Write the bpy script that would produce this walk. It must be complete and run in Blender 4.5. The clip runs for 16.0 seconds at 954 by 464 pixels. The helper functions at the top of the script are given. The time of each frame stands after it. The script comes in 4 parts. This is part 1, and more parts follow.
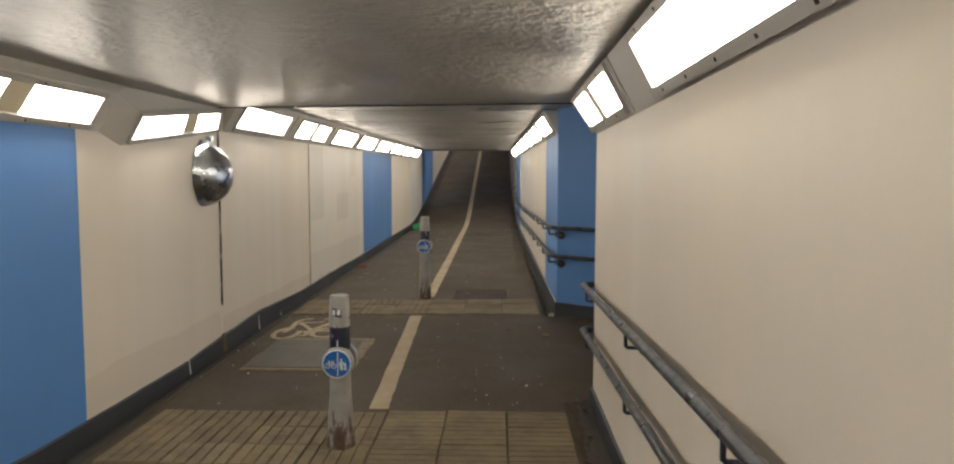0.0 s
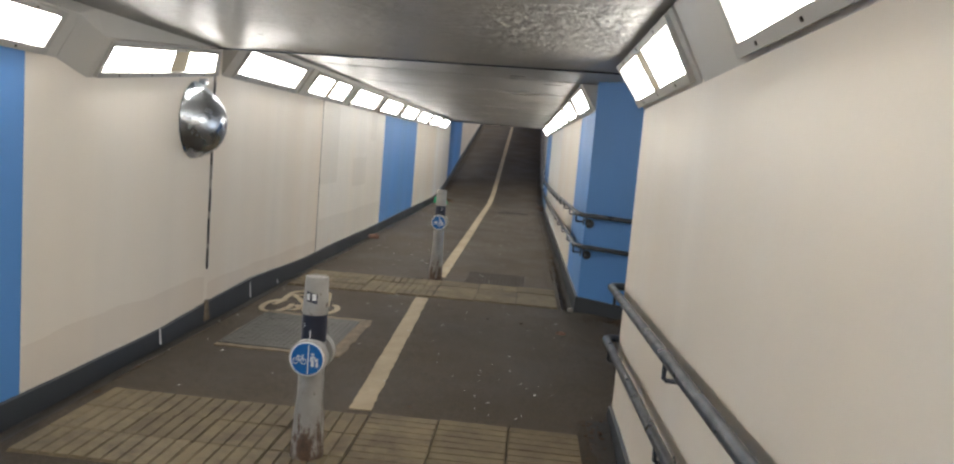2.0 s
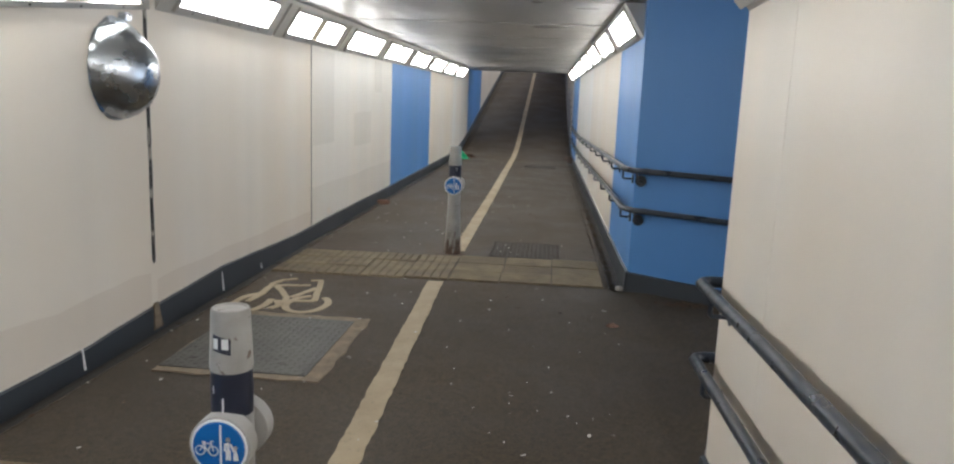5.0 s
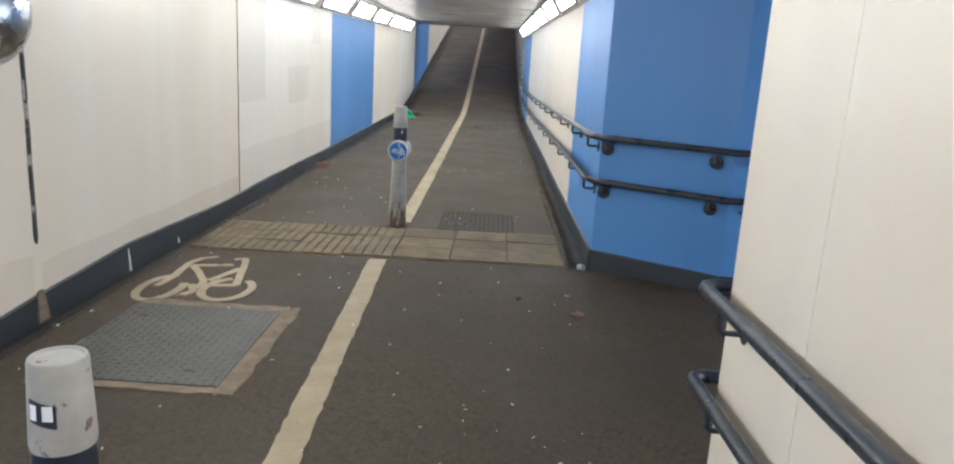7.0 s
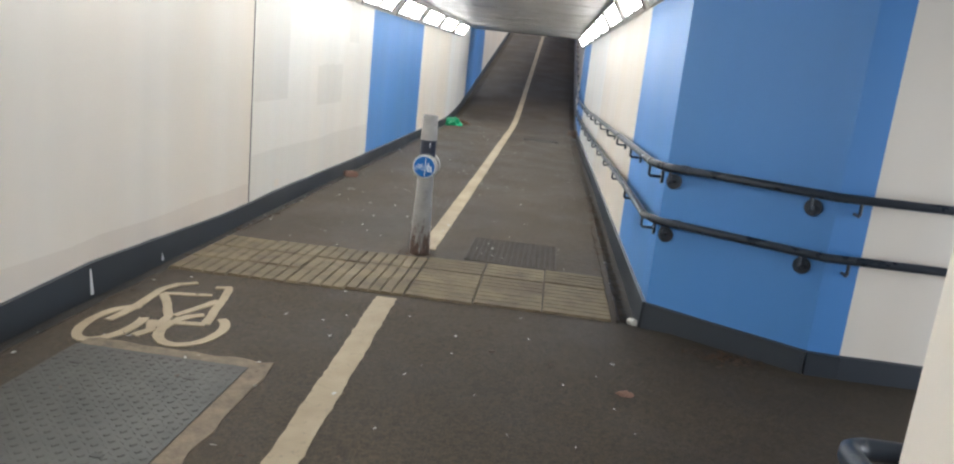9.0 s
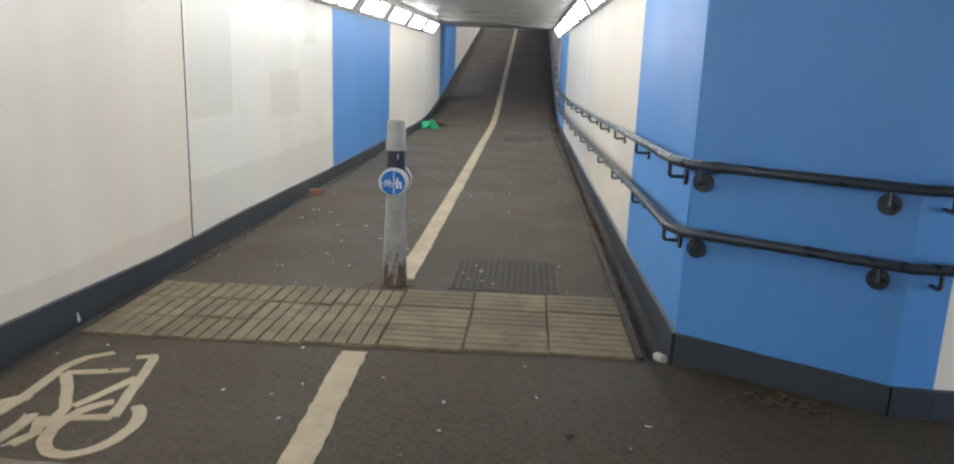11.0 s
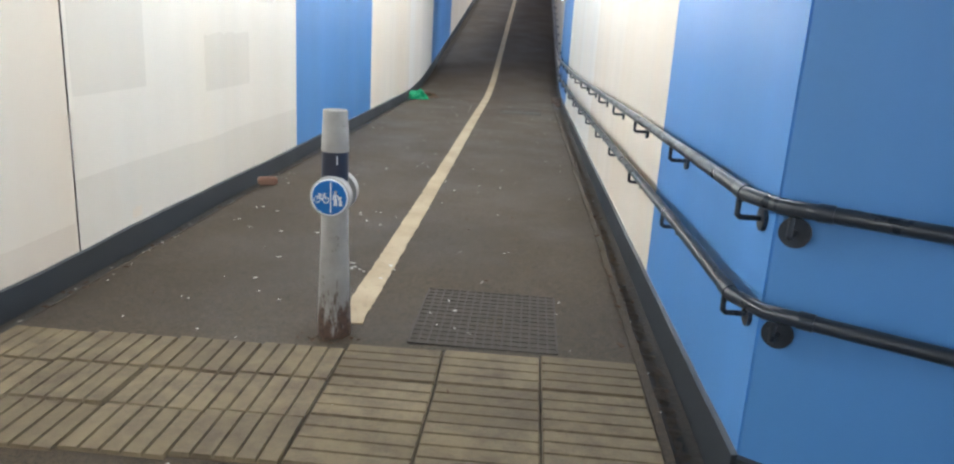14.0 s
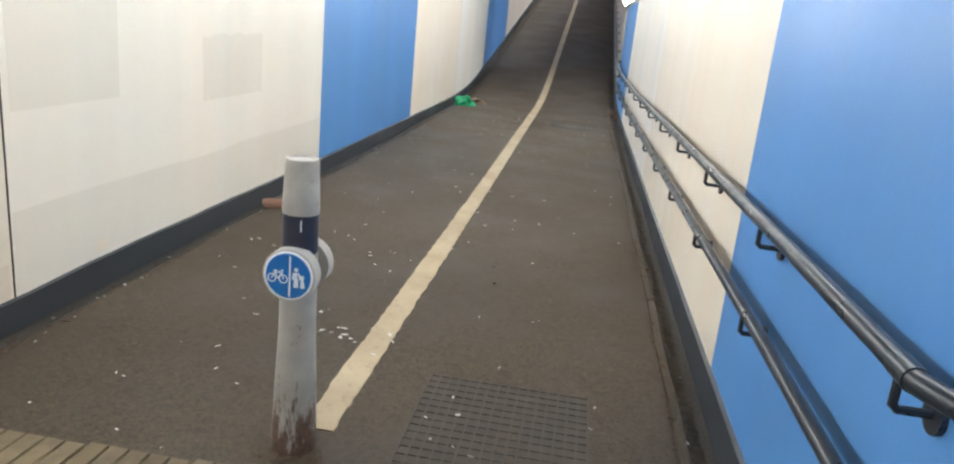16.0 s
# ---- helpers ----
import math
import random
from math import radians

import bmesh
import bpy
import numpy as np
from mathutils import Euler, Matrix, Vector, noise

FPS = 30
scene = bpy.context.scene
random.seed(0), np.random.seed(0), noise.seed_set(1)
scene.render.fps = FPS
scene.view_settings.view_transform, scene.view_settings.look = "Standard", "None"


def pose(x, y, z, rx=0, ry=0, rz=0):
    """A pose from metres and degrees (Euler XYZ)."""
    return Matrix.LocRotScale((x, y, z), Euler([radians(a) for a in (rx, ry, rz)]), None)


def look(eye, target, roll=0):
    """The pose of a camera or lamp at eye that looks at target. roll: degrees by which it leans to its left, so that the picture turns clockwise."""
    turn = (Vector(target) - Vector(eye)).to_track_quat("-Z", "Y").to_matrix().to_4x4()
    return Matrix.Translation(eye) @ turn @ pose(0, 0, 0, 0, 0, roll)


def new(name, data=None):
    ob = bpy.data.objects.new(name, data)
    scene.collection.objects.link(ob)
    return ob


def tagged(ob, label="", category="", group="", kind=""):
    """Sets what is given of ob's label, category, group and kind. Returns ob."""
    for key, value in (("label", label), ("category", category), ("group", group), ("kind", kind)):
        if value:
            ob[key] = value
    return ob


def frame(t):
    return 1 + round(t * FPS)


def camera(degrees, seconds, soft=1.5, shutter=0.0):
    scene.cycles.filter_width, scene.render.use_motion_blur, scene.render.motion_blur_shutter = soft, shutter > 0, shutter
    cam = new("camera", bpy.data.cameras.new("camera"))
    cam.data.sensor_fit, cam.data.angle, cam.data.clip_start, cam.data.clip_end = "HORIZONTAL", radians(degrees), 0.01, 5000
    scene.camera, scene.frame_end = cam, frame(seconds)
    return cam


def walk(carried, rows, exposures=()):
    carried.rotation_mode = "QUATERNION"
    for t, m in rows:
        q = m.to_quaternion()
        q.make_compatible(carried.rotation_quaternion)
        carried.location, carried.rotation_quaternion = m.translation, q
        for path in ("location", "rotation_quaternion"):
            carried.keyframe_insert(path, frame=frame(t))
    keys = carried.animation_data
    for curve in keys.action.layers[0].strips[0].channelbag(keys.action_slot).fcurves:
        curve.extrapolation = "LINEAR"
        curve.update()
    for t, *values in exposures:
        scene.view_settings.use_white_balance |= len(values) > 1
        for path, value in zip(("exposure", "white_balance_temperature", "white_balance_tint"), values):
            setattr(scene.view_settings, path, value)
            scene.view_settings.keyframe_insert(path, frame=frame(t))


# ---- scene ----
cam = camera(64.6, 16.0, soft=2.2)
EXPOSURES = [(0, 0.72, 6700, 10), (1.0, 0.74, 6350, 9), (1.5, 1.02, 6030, 9), (3.5, 1.05, 5880, 9), (6, 1.34, 5560, 8), (6.5, 1.58, 5530, 8), (7, 1.63, 5520, 8), (8.5, 1.66, 5560, 8), (11, 1.52, 5500, 7), (12, 1.52, 5480, 7), (12.5, 1.74, 5510, 7), (13, 1.82, 5530, 7), (14, 1.72, 5480, 7), (15, 1.70, 5520, 7), (16, 1.76, 5700, 7)]
PATH = [
    (0, (0.463, 0.258, 1.695), (0.403, 2.251, 1.533), 0.1),
    (0.5, (0.37, 0.436, 1.67), (0.299, 2.427, 1.501), 1.4),
    (1, (0.414, 0.597, 1.674), (0.336, 2.582, 1.446), 3.5),
    (1.5, (0.517, 0.763, 1.692), (0.425, 2.748, 1.463), 3.3),
    (2, (0.495, 0.989, 1.664), (0.373, 2.973, 1.437), 4.9),
    (2.5, (0.501, 1.212, 1.653), (0.37, 3.194, 1.419), 4.6),
    (3, (0.521, 1.474, 1.62), (0.387, 3.454, 1.373), 2.2),
    (3.5, (0.397, 1.714, 1.615), (0.232, 3.691, 1.364), 1.4),
    (6, (0.437, 2.711, 1.592), (0.251, 4.657, 1.169), 2.6),
    (6.5, (0.35, 2.833, 1.589), (0.198, 4.779, 1.153), 2.7),
    (7, (0.353, 3.014, 1.589), (0.319, 4.961, 1.133), 3.4),
    (7.5, (0.433, 3.199, 1.599), (0.285, 5.137, 1.127), 1.6),
    (8, (0.432, 3.414, 1.544), (0.265, 5.358, 1.101), 4.3),
    (8.5, (0.429, 3.672, 1.567), (0.262, 5.615, 1.122), 6.5),
    (11, (0.348, 4.781, 1.505), (0.221, 6.727, 1.063), 2.1),
    (11.5, (0.358, 4.95, 1.497), (0.248, 6.898, 1.055), 1.9),
    (12, (0.419, 5.139, 1.512), (0.349, 7.085, 1.055), 0.9),
    (12.5, (0.318, 5.357, 1.491), (0.212, 7.296, 1.011), 3.6),
    (13, (0.311, 5.579, 1.516), (0.215, 7.515, 1.022), 3.9),
    (13.5, (0.442, 5.775, 1.53), (0.345, 7.705, 1.014), 3.9),
    (14, (0.363, 6.049, 1.522), (0.25, 7.974, 0.992), 3.4),
    (14.5, (0.404, 6.258, 1.56), (0.283, 8.176, 1.009), 3.2),
    (15, (0.432, 6.522, 1.594), (0.219, 8.431, 1.04), 3.2),
    (15.5, (0.327, 6.761, 1.58), (0.116, 8.677, 1.047), 4.4),
    (16, (0.397, 6.942, 1.608), (0.156, 8.851, 1.064), 5.7),
]
walk(cam, [(t, look(eye, target, roll)) for t, eye, target, roll in PATH], EXPOSURES)

# ---- world ----
world = bpy.data.worlds.new("world")
scene.world = world
world.use_nodes = True
sky = world.node_tree.nodes.new("ShaderNodeTexSky")
sky.sky_type, sky.sun_disc, sky.sun_elevation, sky.sun_rotation = "NISHITA", False, radians(35), radians(60)
sky.dust_density, sky.ozone_density, sky.air_density = 8.0, 0.0, 0.6
world.node_tree.links.new(sky.outputs[0], world.node_tree.nodes["Background"].inputs[0])
world.node_tree.nodes["Background"].inputs[1].default_value = 0.05
sun_data = bpy.data.lights.new("sun", "SUN")
sun_data.energy, sun_data.angle, sun_data.color = 0.7, radians(15), (1, 0.96, 0.9)
sun = new("sun", sun_data)
sun.matrix_world = look((20, 30, 30), (6, 22, 0))
GLOW = 9.7
# Unseen fill lamp at the passage end, added to brighten floor and corner wall.
fill_data = bpy.data.lights.new("passage_fill", "AREA")
fill_data.shape, fill_data.size, fill_data.size_y, fill_data.energy, fill_data.color = "RECTANGLE", 2.3, 1.9, 17.0, (0.9, 0.95, 1.0)
fill_lamp = new("passage_fill", fill_data)
fill_lamp.matrix_world = look((4.55, 6.4, 1.2), (0, 6.4, 0.9))
# ---- plan ----
LEFT, RIGHT, NEAR_RIGHT, FLOOR = -1.94, 1.065, 1.09, 0.19
NEAR_END, FAR_START = 5.21, 8.11
SEAM, MOUTH, TOP = 6.45, 24.6, 2.34


def east(y):
    """The far east wall closes in a little as the tunnel goes on."""
    return RIGHT - 0.009 * min(max(y - 9.0, 0.0), 13.0)


def seam(x):
    """The ceiling step runs slightly aslant."""
    return SEAM - 0.14 * (x + 1.94)


def rise(y):
    """Height of the crown of the path along the walk."""
    z = FLOOR + 0.02 * max(0.0, 4.0 - y)
    a = y - 19.8
    if a > 0:
        z += 0.165 * (a * a / 7.0 if a < 3.5 else a - 1.75)
    return z


def ground(x, y):
    z = rise(y)
    if x < -1.70:
        z -= 0.10 * min(1.0, (-1.70 - x) / 0.2)
    lip = east(y) - 0.165
    if x > lip and y > 8.0:
        z -= 0.05 * min(1.0, (x - lip) / 0.06)
    if x > 0.9 and y < 5.0:
        z -= 0.04 * min(1.0, (x - 0.9) / 0.06) * min(1.0, (5.0 - y) / 0.4)
    return z


def near_top(y):
    return 2.21 + 0.016 * max(0.0, 5.0 - y)


# ---- materials ----
def material(name, base, rough=0.5, metal=0.0):
    m = bpy.data.materials.new(name)
    m.use_nodes = True
    b = m.node_tree.nodes["Principled BSDF"]
    b.inputs["Base Color"].default_value = (*base, 1)
    b.inputs["Roughness"].default_value = rough
    b.inputs["Metallic"].default_value = metal
    return m


def node(m, kind, **values):
    n = m.node_tree.nodes.new(kind)
    for key, value in values.items():
        n.inputs[key.replace("_", " ")].default_value = value
    return n


def wire(m, a, b):
    m.node_tree.links.new(a, b)


def coords(m, scale=(1, 1, 1)):
    geo = node(m, "ShaderNodeNewGeometry")
    mp = node(m, "ShaderNodeMapping", Scale=scale)
    wire(m, geo.outputs["Position"], mp.inputs["Vector"])
    return mp.outputs[0]


def noise_of(m, scale, detail=5.0, stretch=(1, 1, 1), rough=0.6):
    n = node(m, "ShaderNodeTexNoise", Scale=scale, Detail=detail, Roughness=rough)
    wire(m, coords(m, stretch), n.inputs["Vector"])
    return n.outputs["Fac"]


def ramp_of(m, fac, stops):
    r = m.node_tree.nodes.new("ShaderNodeValToRGB")
    e = r.color_ramp.elements
    while len(e) < len(stops):
        e.new(0.5)
    for i, (p, c) in enumerate(stops):
        e[i].position, e[i].color = p, (*c, 1)
    wire(m, fac, r.inputs[0])
    return r.outputs[0]


def blend(m, fac, a, b, kind="MIX"):
    x = m.node_tree.nodes.new("ShaderNodeMix")
    x.data_type, x.blend_type = "RGBA", kind
    for sock, v in ((x.inputs[0], fac), (x.inputs[6], a), (x.inputs[7], b)):
        if isinstance(v, (int, float)):
            sock.default_value = v
        elif isinstance(v, tuple):
            sock.default_value = (*v, 1)
        else:
            wire(m, v, sock)
    return x.outputs[2]


def bsdf(m):
    return m.node_tree.nodes["Principled BSDF"]


def bump(m, height, strength, distance=0.01):
    b = node(m, "ShaderNodeBump", Strength=strength, Distance=distance)
    wire(m, height, b.inputs["Height"])
    wire(m, b.outputs[0], bsdf(m).inputs["Normal"])


def grey(v):
    return (v, v, v)


def paint(name, base, rough, stain=0.25, dirt=(0.25, 0.2, 0.14)):
    """Wall paint: broad clouds, lamp reflections coloured in as upright streaks, fine orange peel."""
    m = material(name, base, rough)
    reflection_streak = ramp_of(m, noise_of(m, 1.0, 3, (1.3, 1.3, 0.06)), [(0.3, grey(0.0)), (0.75, grey(1.0))])
    cloud = ramp_of(m, noise_of(m, 0.8, 2), [(0.35, grey(0.0)), (0.9, grey(1.0))])
    dark = tuple(c * 0.88 for c in base)
    c1 = blend(m, reflection_streak, base, dark)
    band = ramp_of(m, noise_of(m, 1.0, 2, (1.0, 1.0, 0.02)), [(0.44, grey(0.0)), (0.60, grey(0.55))])
    c1 = blend(m, band, c1, tuple(c * k for c, k in zip(base, (0.95, 0.905, 0.85))))
    k = node(m, "ShaderNodeMath")
    k.operation = "MULTIPLY"
    wire(m, cloud, k.inputs[0])
    k.inputs[1].default_value = stain
    c2 = blend(m, k.outputs[0], c1, tuple(a * 0.6 + b * 0.4 * 0.8 for a, b in zip(base, dirt)))
    wire(m, c2, bsdf(m).inputs["Base Color"])
    r = ramp_of(m, noise_of(m, 0.7, 2, (1, 1, 0.3)), [(0.3, grey(rough - 0.04)), (0.7, grey(rough + 0.1))])
    wire(m, r, bsdf(m).inputs["Roughness"])
    bump(m, noise_of(m, 60, 3), 0.12, 0.004)
    return m


CREAM = paint("cream_paint", (0.84, 0.77, 0.67), 0.42)
WHITE = paint("whiter_paint", (0.88, 0.85, 0.79), 0.32, 0.2)
PATCH = paint("repaint_patch", (0.80, 0.77, 0.71), 0.34, 0.2)
TIDE = paint("older_cream_paint", (0.78, 0.70, 0.60), 0.45, 0.4)
BLUE = paint("blue_paint", (0.105, 0.285, 0.665), 0.40, 0.15, (0.05, 0.1, 0.2))
SKIRT = paint("skirting_paint", (0.034, 0.041, 0.052), 0.42, 0.4, (0.08, 0.07, 0.05))
METALPAINT = paint("light_housing_paint", (0.62, 0.60, 0.56), 0.42, 0.25)
FRAME = paint("light_frame_paint", (0.52, 0.51, 0.48), 0.4, 0.3)

ROOF = material("ceiling_paint", (0.42, 0.40, 0.36), 0.33)
c = ramp_of(ROOF, noise_of(ROOF, 1.1, 5, (1.6, 0.5, 1)), [(0.3, (0.25, 0.235, 0.21)), (0.7, (0.37, 0.355, 0.325))])
d = ramp_of(ROOF, noise_of(ROOF, 7, 6, (1, 1, 1), 0.7), [(0.6, grey(0.0)), (0.9, grey(0.2))])
wire(ROOF, blend(ROOF, d, c, (0.28, 0.26, 0.22)), bsdf(ROOF).inputs["Base Color"])
wire(ROOF, ramp_of(ROOF, noise_of(ROOF, 0.8, 2), [(0.3, grey(0.27)), (0.7, grey(0.38))]), bsdf(ROOF).inputs["Roughness"])
bump(ROOF, noise_of(ROOF, 13, 7, (1, 1, 1), 0.62), 0.9, 0.035)

ASPHALT = material("asphalt", (0.06, 0.05, 0.045), 0.75)
c = ramp_of(ASPHALT, noise_of(ASPHALT, 0.8, 6), [(0.28, (0.034, 0.0237, 0.0122)), (0.72, (0.064, 0.0462, 0.0255))])
d = ramp_of(ASPHALT, noise_of(ASPHALT, 160, 3), [(0.35, grey(0.55)), (0.75, grey(1.5))])
c = blend(ASPHALT, 1.0, c, d, "MULTIPLY")
d = ramp_of(ASPHALT, noise_of(ASPHALT, 55, 4, (1, 1, 1), 0.7), [(0.35, grey(0.6)), (0.66, grey(1.4))])
c = blend(ASPHALT, 1.0, c, d, "MULTIPLY")
d = ramp_of(ASPHALT, noise_of(ASPHALT, 5, 8, (1, 1, 1), 0.75), [(0.62, grey(0.0)), (0.78, grey(0.3))])
wire(ASPHALT, blend(ASPHALT, d, c, (0.11, 0.085, 0.062)), bsdf(ASPHALT).inputs["Base Color"])
wire(ASPHALT, ramp_of(ASPHALT, noise_of(ASPHALT, 1.6, 5), [(0.35, grey(0.66)), (0.7, grey(0.86))]), bsdf(ASPHALT).inputs["Roughness"])
bsdf(ASPHALT).inputs["Specular IOR Level"].default_value = 0.42
bump(ASPHALT, noise_of(ASPHALT, 220, 3), 0.6, 0.004)

TILE = material("tactile_concrete", (0.22, 0.18, 0.12), 0.8)
info = node(TILE, "ShaderNodeObjectInfo")
c = ramp_of(TILE, info.outputs["Random"], [(0.0, (0.132, 0.101, 0.054)), (0.5, (0.165, 0.128, 0.070)), (1.0, (0.20, 0.156, 0.090))])
d = ramp_of(TILE, noise_of(TILE, 4, 9, (1, 1, 1), 0.78), [(0.42, grey(0.0)), (0.64, grey(0.85))])
c = blend(TILE, d, c, (0.08, 0.06, 0.038))
wire(TILE, c, bsdf(TILE).inputs["Base Color"])
bump(TILE, noise_of(TILE, 130, 4), 0.5, 0.004)

LINE = material("road_marking", (0.5, 0.45, 0.36), 0.7)
c = ramp_of(LINE, noise_of(LINE, 3, 6), [(0.3, (0.27, 0.21, 0.13)), (0.7, (0.40, 0.325, 0.215))])
d = ramp_of(LINE, noise_of(LINE, 28, 7, (1, 1, 1), 0.8), [(0.56, grey(0.0)), (0.68, grey(0.8))])
wire(LINE, blend(LINE, d, c, (0.16, 0.13, 0.10)), bsdf(LINE).inputs["Base Color"])
bump(LINE, noise_of(LINE, 90, 4), 0.5, 0.004)

RAIL = material("rail_paint", (0.028, 0.032, 0.04), 0.32)
d = ramp_of(RAIL, noise_of(RAIL, 26, 6, (1, 0.35, 1), 0.75), [(0.62, grey(0.0)), (0.74, grey(0.7))])
wire(RAIL, blend(RAIL, d, (0.024, 0.031, 0.044), (0.16, 0.16, 0.15)), bsdf(RAIL).inputs["Base Color"])
wire(RAIL, ramp_of(RAIL, noise_of(RAIL, 9, 4), [(0.3, grey(0.22)), (0.7, grey(0.45))]), bsdf(RAIL).inputs["Roughness"])

POST = material("bollard_paint", (0.4, 0.39, 0.37), 0.5)
sep = node(POST, "ShaderNodeSeparateXYZ")
geo = node(POST, "ShaderNodeTexCoord")
wire(POST, geo.outputs["Object"], sep.inputs[0])
low = node(POST, "ShaderNodeMapRange", From_Min=0.02, From_Max=0.45, To_Min=0.17, To_Max=-0.10)
wire(POST, sep.outputs[2], low.inputs[0])
add = node(POST, "ShaderNodeMath")
add.operation = "ADD"
wire(POST, noise_of(POST, 17, 7, (1, 1, 0.3), 0.78), add.inputs[0])
wire(POST, low.outputs[0], add.inputs[1])
chips = ramp_of(POST, noise_of(POST, 34, 4, (1, 1, 0.7), 0.6), [(0.66, grey(0.0)), (0.70, grey(0.9))])
rust = blend(POST, 1.0, ramp_of(POST, add.outputs[0], [(0.58, grey(0.0)), (0.66, grey(0.95))]), chips, "LIGHTEN")
c = ramp_of(POST, noise_of(POST, 9, 6), [(0.3, (0.25, 0.24, 0.22)), (0.7, (0.36, 0.345, 0.325))])
wire(POST, blend(POST, rust, c, ramp_of(POST, noise_of(POST, 50, 5), [(0.3, (0.04, 0.025, 0.018)), (0.7, (0.13, 0.07, 0.04))])), bsdf(POST).inputs["Base Color"])
bump(POST, add.outputs[0], 0.3, 0.006)

BAND = paint("navy_band", (0.016, 0.02, 0.038), 0.4, 0.2)
SIGN_BLUE = paint("sign_blue", (0.012, 0.13, 0.42), 0.3, 0.1, (0.05, 0.1, 0.2))
SIGN_WHITE = paint("sign_white", (0.75, 0.76, 0.78), 0.35, 0.1)
HOUSING = paint("sign_housing_grey", (0.36, 0.35, 0.33), 0.45, 0.3)
STEEL = material("mirror_steel", (0.50, 0.53, 0.57), 0.25, 1.0)
wire(STEEL, ramp_of(STEEL, noise_of(STEEL, 7, 5), [(0.3, grey(0.16)), (0.75, grey(0.36))]), bsdf(STEEL).inputs["Roughness"])
bump(STEEL, noise_of(STEEL, 5, 4), 0.15, 0.02)
PLATE = material("cover_steel", (0.12, 0.12, 0.115), 0.55, 0.35)
c = ramp_of(PLATE, noise_of(PLATE, 5, 7, (1, 1, 1), 0.7), [(0.3, (0.046, 0.045, 0.040)), (0.7, (0.083, 0.080, 0.070))])
wire(PLATE, c, bsdf(PLATE).inputs["Base Color"])
IRON = material("cast_iron", (0.07, 0.062, 0.055), 0.75, 0.1)
wire(IRON, ramp_of(IRON, noise_of(IRON, 12, 6), [(0.3, (0.035, 0.026, 0.018)), (0.7, (0.055, 0.041, 0.029))]), bsdf(IRON).inputs["Base Color"])
RIB = material("worn_iron", (0.1, 0.085, 0.07), 0.7, 0.1)
wire(RIB, ramp_of(RIB, noise_of(RIB, 12, 6), [(0.3, (0.034, 0.027, 0.020)), (0.7, (0.056, 0.045, 0.034))]), bsdf(RIB).inputs["Base Color"])
MORTAR = material("pale_mortar", (0.22, 0.17, 0.12), 0.85)
wire(MORTAR, ramp_of(MORTAR, noise_of(MORTAR, 14, 7, (1, 1, 1), 0.75), [(0.3, (0.095, 0.074, 0.052)), (0.65, (0.235, 0.18, 0.12))]), bsdf(MORTAR).inputs["Base Color"])
bump(MORTAR, noise_of(MORTAR, 60, 5), 0.6, 0.006)
BLACK = paint("black_mastic", (0.03, 0.027, 0.025), 0.6, 0.4, (0.3, 0.28, 0.25))
MASTIC = material("peeling_mastic", (0.04, 0.036, 0.033), 0.7)
d = ramp_of(MASTIC, noise_of(MASTIC, 9, 6, (1, 1, 0.8), 0.7), [(0.52, grey(0.0)), (0.56, grey(0.85))])
wire(MASTIC, blend(MASTIC, d, (0.035, 0.032, 0.03), (0.42, 0.38, 0.32)), bsdf(MASTIC).inputs["Base Color"])
bump(MASTIC, noise_of(MASTIC, 30, 5), 0.8, 0.01)
GREEN = material("green_plastic", (0.02, 0.32, 0.14), 0.4)
ORANGE = material("orange_carton", (0.24, 0.14, 0.10), 0.8)
LEAF = material("dead_leaf", (0.085, 0.05, 0.028), 0.8)
PAPER = material("paper_scrap", (0.48, 0.46, 0.42), 0.8)
CONCRETE = paint("outer_concrete", (0.32, 0.30, 0.27), 0.8, 0.4)

LAMP = material("lit_diffuser", (0.9, 0.88, 0.82), 0.4)
bsdf(LAMP).inputs["Emission Color"].default_value = (1.0, 0.92, 0.80, 1)
bsdf(LAMP).inputs["Emission Strength"].default_value = GLOW
# Weak light at the tube ends: a darker base colour plus faint glow.
DIM = material("dim_diffuser", (0.36, 0.30, 0.19), 0.5)
bsdf(DIM).inputs["Emission Color"].default_value = (1.0, 0.86, 0.62, 1)
bsdf(DIM).inputs["Emission Strength"].default_value = GLOW * 0.008


# ---- mesh tools ----
def part(name, bm, mat, parent=None, label="", smooth=False):
    me = bpy.data.meshes.new(name)
    bmesh.ops.recalc_face_normals(bm, faces=bm.faces)
    if smooth:
        for f in bm.faces:
            f.smooth = True
    bm.to_mesh(me)
    bm.free()
    me.materials.append(mat)
    if smooth:
        me.set_sharp_from_angle(angle=radians(38))
    ob = new(name, me)
    if parent:
        ob.parent = parent
    if label:
        ob["label"] = label
    return ob


def hexa(bm, pts):
    """A closed solid from eight corners: four below, four above, both in the same order."""
    v = [bm.verts.new(p) for p in pts]
    for f in ((0, 1, 2, 3), (4, 5, 6, 7), (0, 1, 5, 4), (1, 2, 6, 5), (2, 3, 7, 6), (3, 0, 4, 7)):
        bm.faces.new([v[i] for i in f])
    return v


